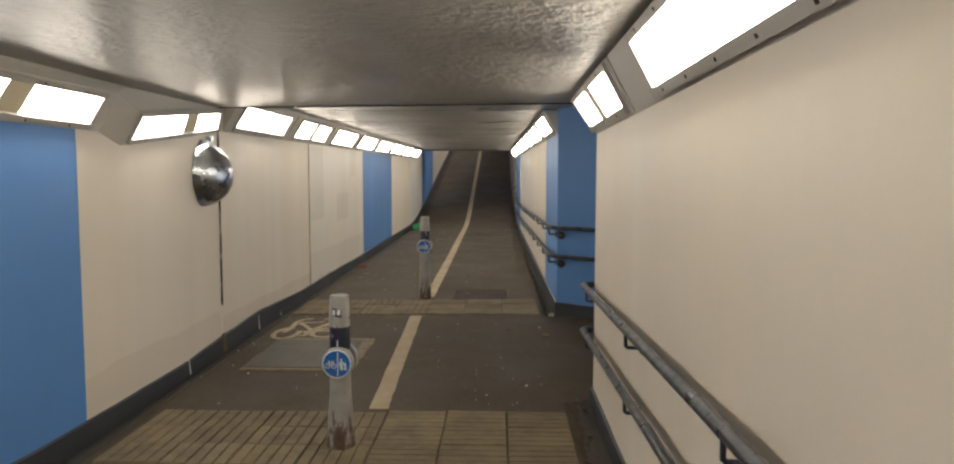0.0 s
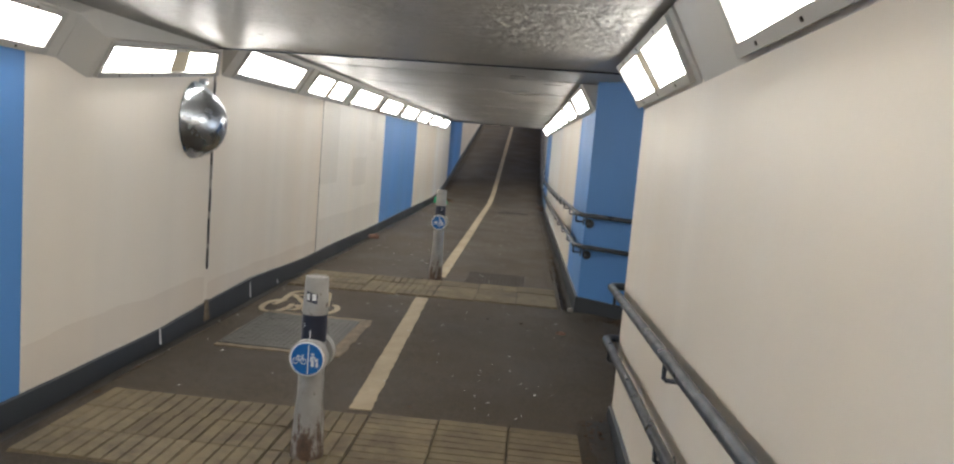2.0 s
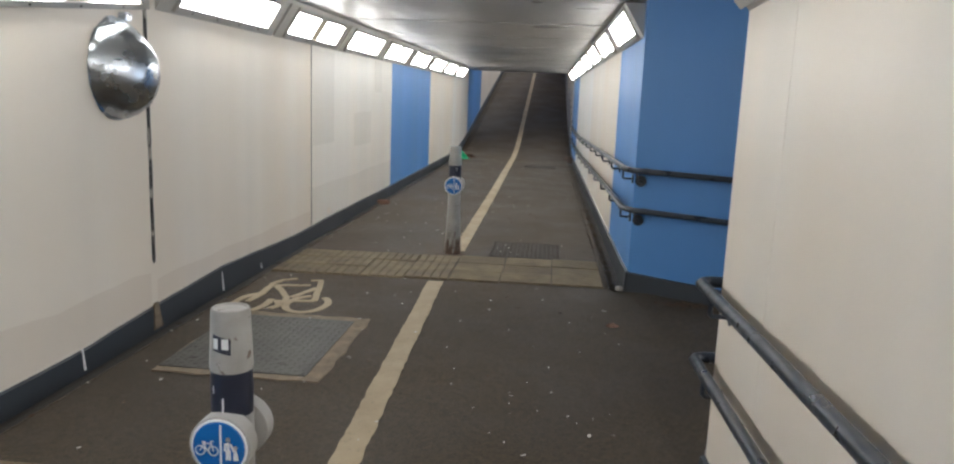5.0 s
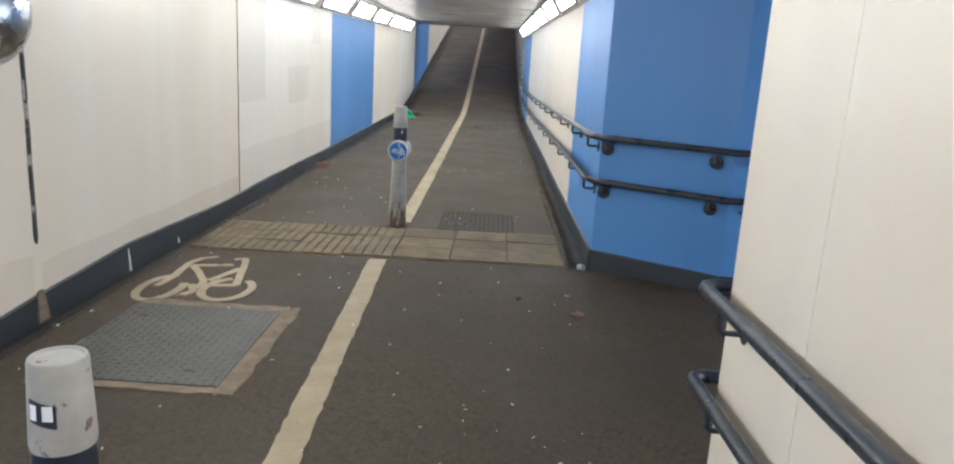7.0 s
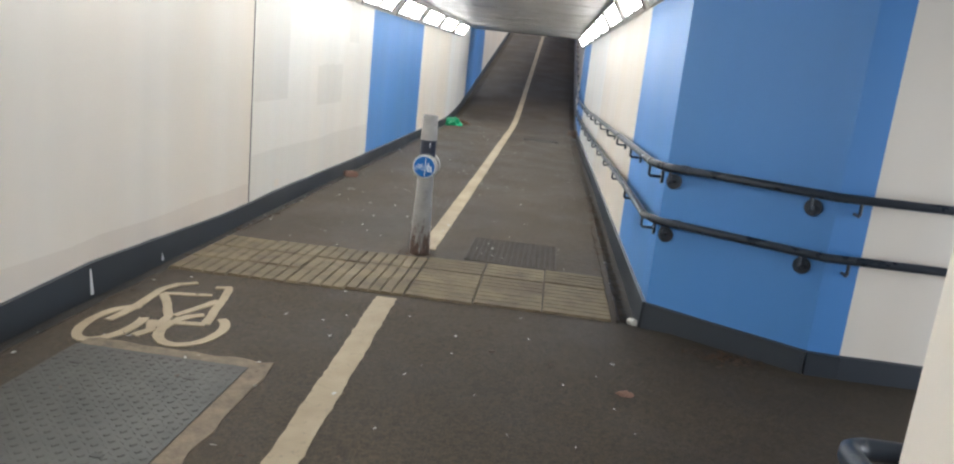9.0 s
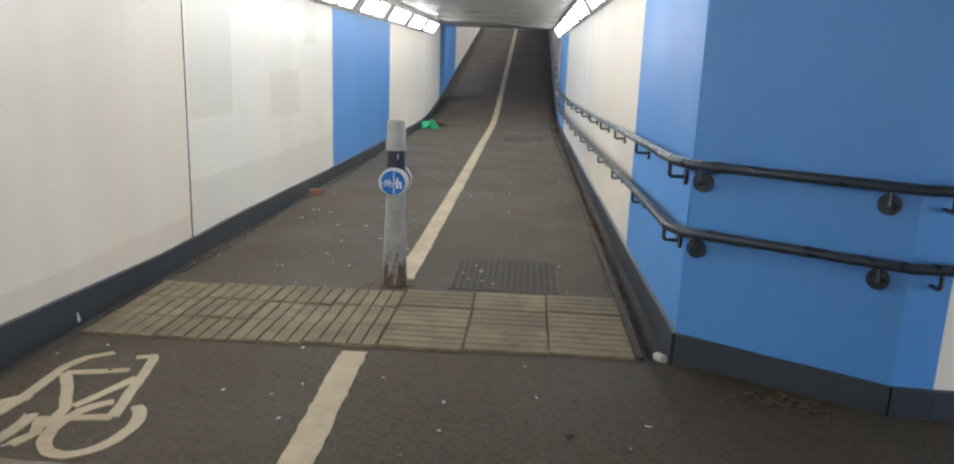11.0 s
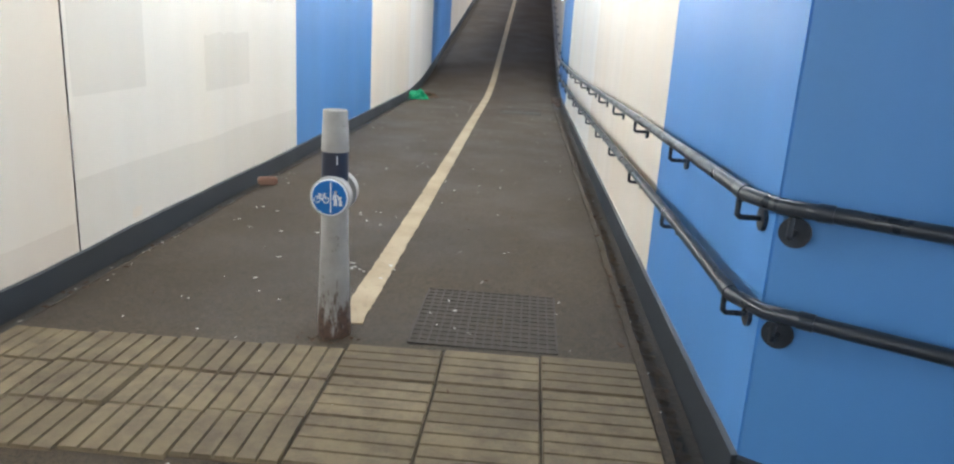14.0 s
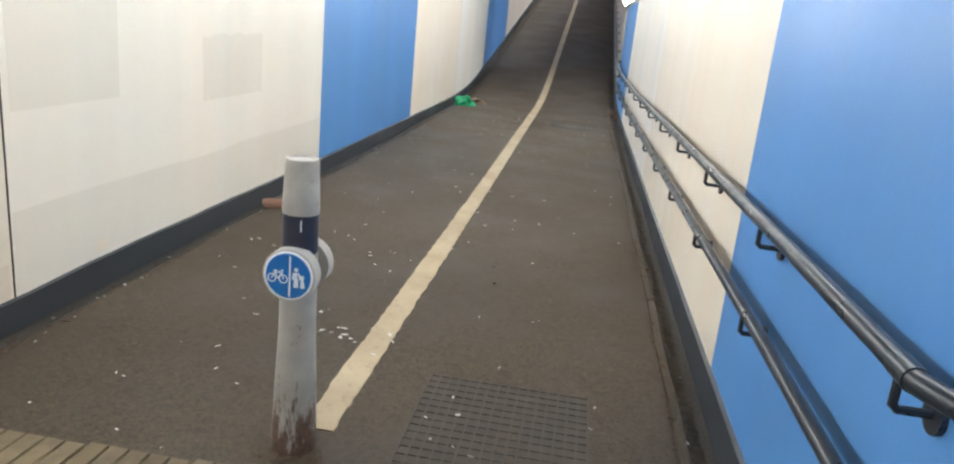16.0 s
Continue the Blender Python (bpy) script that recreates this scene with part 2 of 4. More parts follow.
def box(x0, x1, y0, y1, z0, z1, bm=None, bevel=0.0):
    bm = bm or bmesh.new()
    hexa(bm, [(x0, y0, z0), (x1, y0, z0), (x1, y1, z0), (x0, y1, z0), (x0, y0, z1), (x1, y0, z1), (x1, y1, z1), (x0, y1, z1)])
    if bevel:
        bmesh.ops.bevel(bm, geom=bm.edges[:], offset=bevel, segments=2, affect="EDGES")
    return bm


def prism(outline, place, bm=None):
    """Sweep a closed outline between two stations: place(p, k) for k = 0 and 1."""
    bm = bm or bmesh.new()
    a = [bm.verts.new(place(p, 0)) for p in outline]
    b = [bm.verts.new(place(p, 1)) for p in outline]
    n = len(outline)
    for i in range(n):
        bm.faces.new([a[i], a[(i + 1) % n], b[(i + 1) % n], b[i]])
    bm.faces.new(a), bm.faces.new(b)
    return bm


def tube(points, r, bm=None, n=12):
    """A round bar through points with mitred corners."""
    bm = bm or bmesh.new()
    pts = [Vector(p) for p in points]
    rings = []
    for i, p in enumerate(pts):
        d0 = (pts[i] - pts[i - 1]).normalized() if i else None
        d1 = (pts[i + 1] - pts[i]).normalized() if i < len(pts) - 1 else None
        d = ((d0 or d1) + (d1 or d0)).normalized()
        k = 1 / max(0.5, d.dot(d1 or d0))
        ref = Vector((0, 0, 1)) if abs(d.z) < 0.9 else Vector((1, 0, 0))
        u = d.cross(ref).normalized()
        w = u.cross(d)
        rings.append([bm.verts.new(p + (u * math.cos(2 * math.pi * j / n) * k + w * math.sin(2 * math.pi * j / n)) * r) for j in range(n)])
    for a, b in zip(rings, rings[1:]):
        for j in range(n):
            bm.faces.new([a[j], a[(j + 1) % n], b[(j + 1) % n], b[j]])
    bm.faces.new(rings[0]), bm.faces.new(rings[-1])
    return bm


def lathe(profile, bm=None, n=28, m=None):
    """Turn (radius, height) pairs about z; m moves the result."""
    bm = bm or bmesh.new()
    m = m or Matrix.Identity(4)
    rings = [[bm.verts.new(m @ Vector((max(r, 0.0005) * math.cos(2 * math.pi * j / n), max(r, 0.0005) * math.sin(2 * math.pi * j / n), z))) for j in range(n)] for r, z in profile]
    for a, b in zip(rings, rings[1:]):
        for j in range(n):
            bm.faces.new([a[j], a[(j + 1) % n], b[(j + 1) % n], b[j]])
    bm.faces.new(rings[0]), bm.faces.new(rings[-1])
    return bm


def empty(name, x=0, y=0, z=0):
    e = new(name)
    e.location = (x, y, z)
    return e


# ---- structure ----
def sheet(xs, ys, height):
    bm = bmesh.new()
    grid = [[bm.verts.new((x, y, height(x, y))) for x in xs] for y in ys]
    for r0, r1 in zip(grid, grid[1:]):
        for i in range(len(xs) - 1):
            bm.faces.new([r0[i], r0[i + 1], r1[i + 1], r1[i]])
    return bm


def bumpy(x, y):
    k = 1.0 if y < 17 else 0.3
    return ground(x, y) + k * (0.004 * noise.noise((x * 1.3, y * 1.3, 0)) + 0.002 * noise.noise((x * 5, y * 5, 3)))


xs = [-2.3, -1.95, -1.90, -1.80, -1.72, -1.68] + [-1.5 + 0.2 * i for i in range(12)] + [0.86, 0.9, 0.94, 0.98, 1.02, 1.1, 1.4, 1.8, 2.4, 3.2, 4.6, 9.0, 30.0]
ys = [-4 + 0.25 * i for i in range(104)] + [22 + 0.5 * i for i in range(60)]
tagged(part("floor", sheet(xs, ys, bumpy), ASPHALT, smooth=True), "worn dark brown asphalt path with gutters, ramping up ahead", "floor", kind="structure")


def wall_run(name, side, spans, label, y0, y1, top):
    """A long side wall (side -1 left, 1 right): a backing with painted panels on it."""
    def face(y):
        return LEFT if side < 0 else NEAR_RIGHT if y1 == NEAR_END else east(y)

    def slab(a, b, inner, outer, z0, z1):
        bm = bmesh.new()
        cuts = [a] + [c for c in (9.0, 22.0) if side > 0 and a < c < b] + [b]
        for c, d in zip(cuts, cuts[1:]):
            hexa(bm, [(face(y) + side * o, y, z) for z in (z0, z1) for o, y in ((inner, c), (outer, c), (outer, d), (inner, d))])
        return bm

    wall = tagged(part(name, slab(y0, y1, 0.012, 0.35, -0.3, top), CONCRETE), label, "wall", kind="structure")
    for p0, p1, mat, text in spans:
        part("panel", slab(p0 + 0.0015, p1 - 0.0015, 0.0, 0.02, 0.0, top - 0.002), mat, wall, text)
    return wall


left_spans = [(-4, 1.0, CREAM, "cream painted panel"), (1.0, 4.49, BLUE, "mid-blue painted panel"), (4.49, 9.70, CREAM, "cream painted panel"),
              (9.70, 13.46, WHITE, "whiter painted panel with repainted patches"), (13.46, 16.98, BLUE, "mid-blue painted panel"),
              (16.98, 20.4, CREAM, "cream painted panel"), (20.4, 23.6, WHITE, "off-white painted panel"), (23.6, MOUTH, BLUE, "mid-blue painted panel")]
wall_run("wall_west", -1, left_spans, "cream tunnel wall with blue painted bands", -4, MOUTH, 2.6)
wall_run("wall_west_ramp", -1, [(MOUTH, 27.3, BLUE, "mid-blue painted panel"), (27.3, 46, CREAM, "cream painted panel")], "cream retaining wall beside the ramp", MOUTH, 46, 5.2)
wall_run("wall_east_near", 1, [(-4, 4.65, CREAM, "cream painted panel"), (4.65, NEAR_END, CREAM, "cream painted end panel")], "cream tunnel wall with an upright joint", -4, NEAR_END, 2.6)
right_spans = [(FAR_START + 0.02, 9.97, BLUE, "mid-blue painted panel"), (9.97, 14.2, CREAM, "cream painted panel"), (14.2, 19.2, WHITE, "whiter painted panel"),
               (19.2, 22.6, BLUE, "mid-blue painted panel"), (22.6, MOUTH, CREAM, "cream painted panel")]
wall_run("wall_east_far", 1, right_spans, "tunnel wall with blue and cream panels", FAR_START + 0.01, MOUTH, 2.6)
wall_run("wall_east_ramp", 1, [(MOUTH, 46, CREAM, "cream painted panel")], "cream retaining wall beside the ramp", MOUTH, 46, 5.2)


def upright_wall(name, p, q, z0, z1, thick, mat, label, kind="structure"):
    """A wall whose face runs from p to q in plan, its body to the left of that way."""
    a, b = Vector((*p, 0)), Vector((*q, 0))
    n = Vector((0, 0, 1)).cross(b - a).normalized() * thick
    bm = bmesh.new()
    hexa(bm, [Vector((v.x, v.y, z)) for z in (z0, z1) for v in (a, b, b + n, a + n)])
    return tagged(part(name, bm, mat), label, "wall", kind=kind)


CORNER, BEND, STOP = (RIGHT, FAR_START), (1.82, 7.67), (1.978, 7.663)
splay = upright_wall("wall_splay", CORNER, BEND, -0.2, 2.6, 0.22, BLUE, "blue painted splayed corner wall")
upright_wall("wall_splay_return", BEND, STOP, -0.2, 2.6, 0.22, BLUE, "narrow blue painted return of the corner wall")
upright_wall("wall_passage_north", STOP, (4.6, 7.70), -0.2, 2.6, 0.22, CREAM, "cream wall of the side passage")
upright_wall("wall_passage_south", (4.6, NEAR_END), (NEAR_RIGHT + 0.36, NEAR_END), -0.2, 2.6, 0.2, CREAM, "cream wall of the side passage")
upright_wall("wall_south", (RIGHT + 0.3, -4), (LEFT - 0.3, -4), -0.2, 2.7, 0.2, CREAM, "plain cream wall closing the tunnel behind")
upright_wall("wall_ramp_head", (LEFT - 0.3, 46), (RIGHT + 0.3, 46), 2.0, 5.2, 0.2, CONCRETE, "plain concrete wall at the head of the ramp")

bm = bmesh.new()
for a, b, c in ((-4.2, 5.0, 5.0), (5.0, seam(-2.3), seam(4.8))):
    hexa(bm, [(-2.3, a, near_top(a)), (4.8, a, near_top(a)), (4.8, c, near_top(c)), (-2.3, b, near_top(b)),
              (-2.3, a, 3.0), (4.8, a, 3.0), (4.8, c, 3.0), (-2.3, b, 3.0)])
bmesh.ops.remove_doubles(bm, verts=bm.verts[:], dist=0.0001)
tagged(part("ceiling_near", bm, ROOF), "glossy grey rough-painted concrete ceiling", "ceiling", kind="structure")
bm = bmesh.new()
hexa(bm, [(x, y, z) for z in (TOP, 3.0) for x, y in ((-2.3, seam(-2.3) + 0.001), (4.8, seam(4.8) + 0.001), (4.8, MOUTH), (-2.3, MOUTH))])
for i in range(10):
    y = 8.4 + i * 1.8
    box(-2.3, 1.3, y, y + 0.012, TOP - 0.004, TOP + 0.02, bm)
tagged(part("ceiling_far", bm, ROOF), "glossy grey rough-painted concrete ceiling, a step higher", "ceiling", kind="structure")


def uneven(y):
    """The west skirting's top edge wanders."""
    return float(np.interp(y, (2.0, 3.4, 4.4, 5.9, 6.6, 7.6, 8.3, 9.3, 10.5, 13), (0.03, 0.02, 0, -0.01, 0.03, 0.065, 0.04, 0.005, 0.02, 0.0)))


def skirting(name, p, q, top0, top1, out=0.02):
    """Dark base band in front of a wall face from p to q in plan (its room lies to the right of that way)."""
    a, b = Vector((*p, 0)), Vector((*q, 0))
    n = Vector((0, 0, 1)).cross(b - a).normalized() * -out
    steps = max(1, int((b - a).length / 0.2))
    bm = bmesh.new()
    rows = []
    for i in range(steps + 1):
        f = i / steps
        v = a.lerp(b, f)
        z = rise(v.y) - FLOOR + top0 + (top1 - top0) * f + 0.006 * noise.noise((v.x * 3, v.y * 3, 9)) + (uneven(v.y) if v.x < 0 else 0)
        base = rise(v.y) - 0.16
        rows.append([bm.verts.new(w) for w in ((v.x, v.y, base), (v.x, v.y, z), (v.x + n.x, v.y + n.y, z - 0.004), (v.x + n.x * 1.6, v.y + n.y * 1.6, base))])
    for r0, r1 in zip(rows, rows[1:]):
        for k in range(4):
            bm.faces.new([r0[k], r0[(k + 1) % 4], r1[(k + 1) % 4], r1[k]])
    bm.faces.new(rows[0]), bm.faces.new(rows[-1])
    return tagged(part(name, bm, SKIRT), "dark navy painted skirting band along the wall foot", "skirting", kind="structure")


skirting("baseboard_west", (LEFT, -4), (LEFT, 46), 0.235, 0.25)
skirting("baseboard_east_near", (NEAR_RIGHT, NEAR_END), (NEAR_RIGHT, -4), 0.26, 0.26)
skirting("baseboard_east_ramp", (east(22), 46), (east(22), 22.0), 0.25, 0.25)
skirting("baseboard_east_far", (east(22), 22.0), (RIGHT, 9.0), 0.25, 0.30)
skirting("baseboard_east_corner", (RIGHT, 9.0), CORNER, 0.30, 0.325)
skirting("baseboard_splay", CORNER, BEND, 0.325, 0.31)
skirting("baseboard_splay_return", BEND, STOP, 0.31, 0.31)
skirting("baseboard_passage", STOP, (4.6, 7.70), 0.31, 0.31)
skirting("baseboard_passage_south", (4.6, NEAR_END), (NEAR_RIGHT, NEAR_END), 0.28, 0.28)


# ---- strip lights ----
def strip_light(low0, low1, top0, top1, out, windows, label="wall-top strip light with lit frosted diffuser in a grey housing"):
    """A chamfered light box. The face has the corners low0, low1 (along the wall) and top0, top1; out: towards the room, in x.
    windows: (from, to, lit) along the face."""
    L0, L1, T0, T1 = (Vector(v) for v in (low0, low1, top0, top1))
    n = (L1 - L0).cross(T0 - L0).normalized()
    if n.x * out < 0:
        n = -n
    thing = tagged(empty("strip_light"), label, "light", "strip lights along the tunnel")

    def at(u, v, d):
        return L0.lerp(L1, u).lerp(T0.lerp(T1, u), v) + n * d

    def slab(u0, u1, v0, v1, d0, d1, bm=None):
        bm = bm or bmesh.new()
        hexa(bm, [at(u, v, d) for d in (d0, d1) for u, v in ((u0, v0), (u1, v0), (u1, v1), (u0, v1))])
        return bm

    bm = bmesh.new()
    deep = [Vector((q.x - out * 0.004, p.y, p.z)) for p, q in ((L0, L0), (L1, L1), (T1, L1), (T0, L0))]
    hexa(bm, deep + [L0, L1, T1, T0])
    part("housing", bm, METALPAINT, thing)
    lo, hi = min(w[0] for w in windows), max(w[1] for w in windows)
    length = (L1 - L0).length
    e = 0.035 / length
    bm = slab(lo - e, hi + e, 0.06, 0.2, 0.001, 0.024)
    slab(lo - e, hi + e, 0.86, 0.97, 0.001, 0.018, bm)
    slab(lo - e, lo, 0.2, 0.86, 0.001, 0.018, bm)
    slab(hi, hi + e, 0.2, 0.86, 0.001, 0.018, bm)
    part("frame", bm, FRAME, thing, "grey painted metal frame with screws")
    k = max(2, int(length / 0.4))
    bm = bmesh.new()
    for i in range(k):
        for v, d in ((0.12, 0.024), (0.92, 0.018)):
            u = lo + (hi - lo) * (i + 0.5) / k
            s = 0.006 / length
            slab(u - s, u + s, v - 0.02, v + 0.02, d, d + 0.003, bm)
    part("screw", bm, IRON, thing, "small dark screws")["kind"] = "stuff"
    for u0, u1, lit in windows:
        part("diffuser", slab(u0, u1, 0.2, 0.86, 0.001, 0.004), LAMP if lit else DIM, thing, "frosted diffuser, lit" if lit else "dim yellow-brown stretch of diffuser at the tube ends")
    return thing


def wins(split):
    return [(0.11, 0.89, True)] if not split else [(0.11, 0.47, True), (0.47, 0.57, False), (0.57, 0.89, True)]


# left, near stretch
for a, b, split in ((-3.3, -1.4, 0), (-1.35, 0.55, 1), (0.6, 2.5, 0)):
    strip_light((LEFT, a, 1.945), (LEFT, b, 1.945), (LEFT + 0.17, a, 2.16), (LEFT + 0.17, b, 2.16), 1, wins(split))
strip_light((LEFT, 2.55, 1.945), (LEFT, 4.72, 1.925), (LEFT + 0.17, 2.55, 2.16), (LEFT + 0.17, 4.66, 2.1406), 1, [(0.03, 0.55, True), (0.55, 0.64, False), (0.64, 0.93, True)])
strip_light((LEFT, 4.99, 1.85), (LEFT, 6.72, 2.025), (LEFT + 0.15, 4.93, 2.06), (LEFT + 0.14, 6.44, 2.197), 1, [(0.05, 0.53, True), (0.53, 0.665, False), (0.665, 0.93, True)])
# blank cover between the two runs of lights
bm = bmesh.new()
hexa(bm, [(LEFT - 0.004, 4.72, 1.925), (LEFT - 0.004, 4.988, 1.85), (LEFT - 0.004, 4.928, 2.06), (LEFT - 0.004, 4.66, 2.14),
          (LEFT + 0.002, 4.722, 1.925), (LEFT + 0.002, 4.988, 1.85), (LEFT + 0.15, 4.928, 2.06), (LEFT + 0.17, 4.662, 2.14)])
cover = tagged(part("light_cover", bm, METALPAINT), "blank grey metal cover between two strip lights", "cover")
bm = bmesh.new()
hexa(bm, [(LEFT, -3.3, 2.165), (LEFT + 0.15, -3.3, 2.165), (LEFT + 0.15, 4.66, 2.145), (LEFT, 4.66, 2.145),
          (LEFT, -3.3, near_top(-3.3) - 0.002), (LEFT + 0.09, -3.3, near_top(-3.3) - 0.002), (LEFT + 0.09, 4.66, near_top(4.66) - 0.002), (LEFT, 4.66, near_top(4.66) - 0.002)])
hexa(bm, [(LEFT, 4.66, 2.145), (LEFT + 0.15, 4.66, 2.145), (LEFT + 0.13, 4.93, 2.065), (LEFT, 4.93, 2.065),
          (LEFT, 4.66, near_top(4.66) - 0.002), (LEFT + 0.09, 4.66, near_top(4.66) - 0.002), (LEFT + 0.09, 4.93, near_top(4.93) - 0.002), (LEFT, 4.93, near_top(4.93) - 0.002)])
hexa(bm, [(LEFT, 4.93, 2.065), (LEFT + 0.13, 4.93, 2.065), (LEFT + 0.12, SEAM, 2.203), (LEFT, SEAM, 2.203),
          (LEFT, 4.93, near_top(4.93) - 0.002), (LEFT + 0.09, 4.93, near_top(4.93) - 0.002), (LEFT + 0.09, SEAM, near_top(SEAM) - 0.002), (LEFT, SEAM, near_top(SEAM) - 0.002)])
tagged(part("trim_west", bm, METALPAINT), "grey packing strip between the lights and the ceiling", "trim", kind="structure")
# left, far stretch
for i in range(8):
    y = 6.78 + i * 1.92
    strip_light((LEFT, y, 2.03), (LEFT, y + 1.87, 2.03), (LEFT + 0.17, y, 2.30), (LEFT + 0.17, y + 1.87, 2.30), 1, wins(i in (1, 3, 4, 5)))
bm = box(LEFT + 0.001, LEFT + 0.155, SEAM + 0.05, 22.1, 2.302, TOP - 0.002)
tagged(part("trim_west_far", bm, METALPAINT), "grey packing strip between the lights and the higher ceiling", "trim", kind="structure")
# right, near stretch
for a, b, w in ((-3.4, -0.75, wins(0)), (-0.7, 1.0, wins(1)), (1.05, 3.78, [(0.06, 0.79, True)]),
                (3.82, NEAR_END, [(0.07, 0.50, True), (0.50, 0.62, False), (0.62, 0.97, True)])):
    za, zb = 1.935 + 0.016 * (NEAR_END - a), 1.935 + 0.016 * (NEAR_END - b)
    e = 0.25 if b == NEAR_END else 0.0
    strip_light((NEAR_RIGHT, a, za), (NEAR_RIGHT, b, zb), (NEAR_RIGHT - 0.14, a, 2.2 + 0.016 * (5.0 - a)), (NEAR_RIGHT - 0.14, b + e, 2.2 + 0.016 * (5.0 - b - e)), -1, w)
# right, far stretch
for i in range(8):
    y = 8.25 + i * 1.92
    f0, f1 = east(y), east(y + 1.87)
    strip_light((f0, y, 2.08), (f1, y + 1.87, 2.08), (f0 - 0.15, y, 2.325), (f1 - 0.15, y + 1.87, 2.325), -1, wins(i in (1, 3, 5)))


# ---- paving ----
def tactile_tile(name, w, d, along, bars):
    """A ribbed slab with its corner at the origin; the ribs run along x or y."""
    bm = box(0.003, w - 0.003, 0.003, d - 0.003, -0.03, -0.001)
    span = d if along == "x" else w
    p = (span - 0.006) / bars
    for i in range(bars):
        a, b = 0.003 + i * p + 0.001, 0.003 + (i + 1) * p - 0.001
        if along == "x":
            x0, x1, y0, y1, sx, sy = 0.004, w - 0.004, a, b, 0.004, 0.0045
        else:
            x0, x1, y0, y1, sx, sy = a, b, 0.004, d - 0.004, 0.0045, 0.004
        hexa(bm, [(x0, y0, -0.006), (x1, y0, -0.006), (x1, y1, -0.006), (x0, y1, -0.006),
                  (x0 + sx, y0 + sy, 0.009), (x1 - sx, y0 + sy, 0.009), (x1 - sx, y1 - sy, 0.009), (x0 + sx, y1 - sy, 0.009)])
    bmesh.ops.recalc_face_normals(bm, faces=bm.faces)
    me = bpy.data.meshes.new(name)
    bm.to_mesh(me)
    bm.free()
    me.materials.append(TILE)
    return me


def tactile_strip(label, y0, x_left, x_mid, x_right, skew):
    strip = tagged(empty("tactile_paving", 0, y0, rise(y0)), label, "paving", kind="structure")
    for x0, x1, count, along, bars, d in ((x_left, x_mid, 4, "y", 5, 0.288), (x_mid, x_right, 3, "x", 4, 0.3)):
        w = (x1 - x0) / count
        me = tactile_tile("tile", w, d, along, bars)
        for i in range(count):
            for j in range(3):
                t = new("tile", me)
                t.parent = strip
                x = x0 + i * w
                t.location = (x, j * d + skew * (x - x_mid) + random.uniform(-0.004, 0.004), 0.004 + random.uniform(-0.003, 0.003))
                t.rotation_euler = (random.uniform(-0.009, 0.009), random.uniform(-0.009, 0.009), random.uniform(-0.01, 0.01))
    return strip


tactile_strip("worn buff ribbed tactile paving across the path", 3.955, -1.63, -0.225, 0.88, 0.0)
tactile_strip("worn buff ribbed tactile paving across the path", 8.04, -1.71, -0.315, 0.885, 0.04)


def marking(bm, pts, w0, ragged=0.006, lift=0.005):
    """A painted stroke along pts on the ground, with ragged edges and a little thickness."""
    fine = []
    for a, b in zip(pts, pts[1:]):
        a, b = Vector(a), Vector(b)
        k = max(1, int((b - a).length / 0.04))
        fine += [a.lerp(b, i / k) for i in range(k)]
    fine.append(Vector(pts[-1]))
    rows = []
    for i, p in enumerate(fine):
        d = (fine[min(i + 1, len(fine) - 1)] - fine[max(i - 1, 0)]).normalized()
        n = Vector((-d.y, d.x))
        l = p + n * (w0 / 2 + random.uniform(-ragged, ragged))
        r = p - n * (w0 / 2 + random.uniform(-ragged, ragged))
        rows.append([bm.verts.new((q.x, q.y, bumpy(q.x, q.y) + z)) for q, z in ((l, -0.01), (l, lift), (r, lift), (r, -0.01))])
    for r0, r1 in zip(rows, rows[1:]):
        for k in range(3):
            bm.faces.new([r0[k], r0[k + 1], r1[k + 1], r1[k]])
    bm.faces.new(rows[0]), bm.faces.new(rows[-1])
    return bm


tagged(part("lane_line", marking(bmesh.new(), [(-0.298, 4.90), (-0.40, 7.97)], 0.118, 0.005), LINE), "worn cream painted lane line on the asphalt", "road marking", kind="structure")
tagged(part("lane_line", marking(bmesh.new(), [(-0.375, 9.18), (-0.39, 13.0), (-0.425, 17.0), (-0.445, 20.0), (-0.47, 45.0)], 0.118, 0.005), LINE), "worn cream painted lane line running up the ramp", "road marking", kind="structure")

DUST = material("pale_grit", (0.1, 0.082, 0.062), 0.9)
wire(DUST, ramp_of(DUST, noise_of(DUST, 30, 6, (1, 1, 1), 0.8), [(0.35, (0.045, 0.034, 0.024)), (0.7, (0.13, 0.105, 0.08))]), bsdf(DUST).inputs["Base Color"])
bm = marking(bmesh.new(), [(-1.745, 8.95), (-1.735, 13.0), (-1.745, 19.5)], 0.022, 0.009, 0.004)
marking(bm, [(-1.745, 5.0), (-1.735, 7.9)], 0.02, 0.009, 0.004)
marking(bm, [(east(y) - 0.075, y) for y in (8.2, 9.0, 19.5)], 0.085, 0.012, 0.004)
tagged(part("gutter_edge", bm, DUST), "pale gritty edge between asphalt and gutter", "gutter", kind="structure")

TAR = material("dirty_tar", (0.03, 0.026, 0.022), 0.6)
c = ramp_of(TAR, noise_of(TAR, 3.5, 7, (1, 0.5, 1), 0.7), [(0.3, (0.014, 0.012, 0.010)), (0.72, (0.045, 0.036, 0.027))])
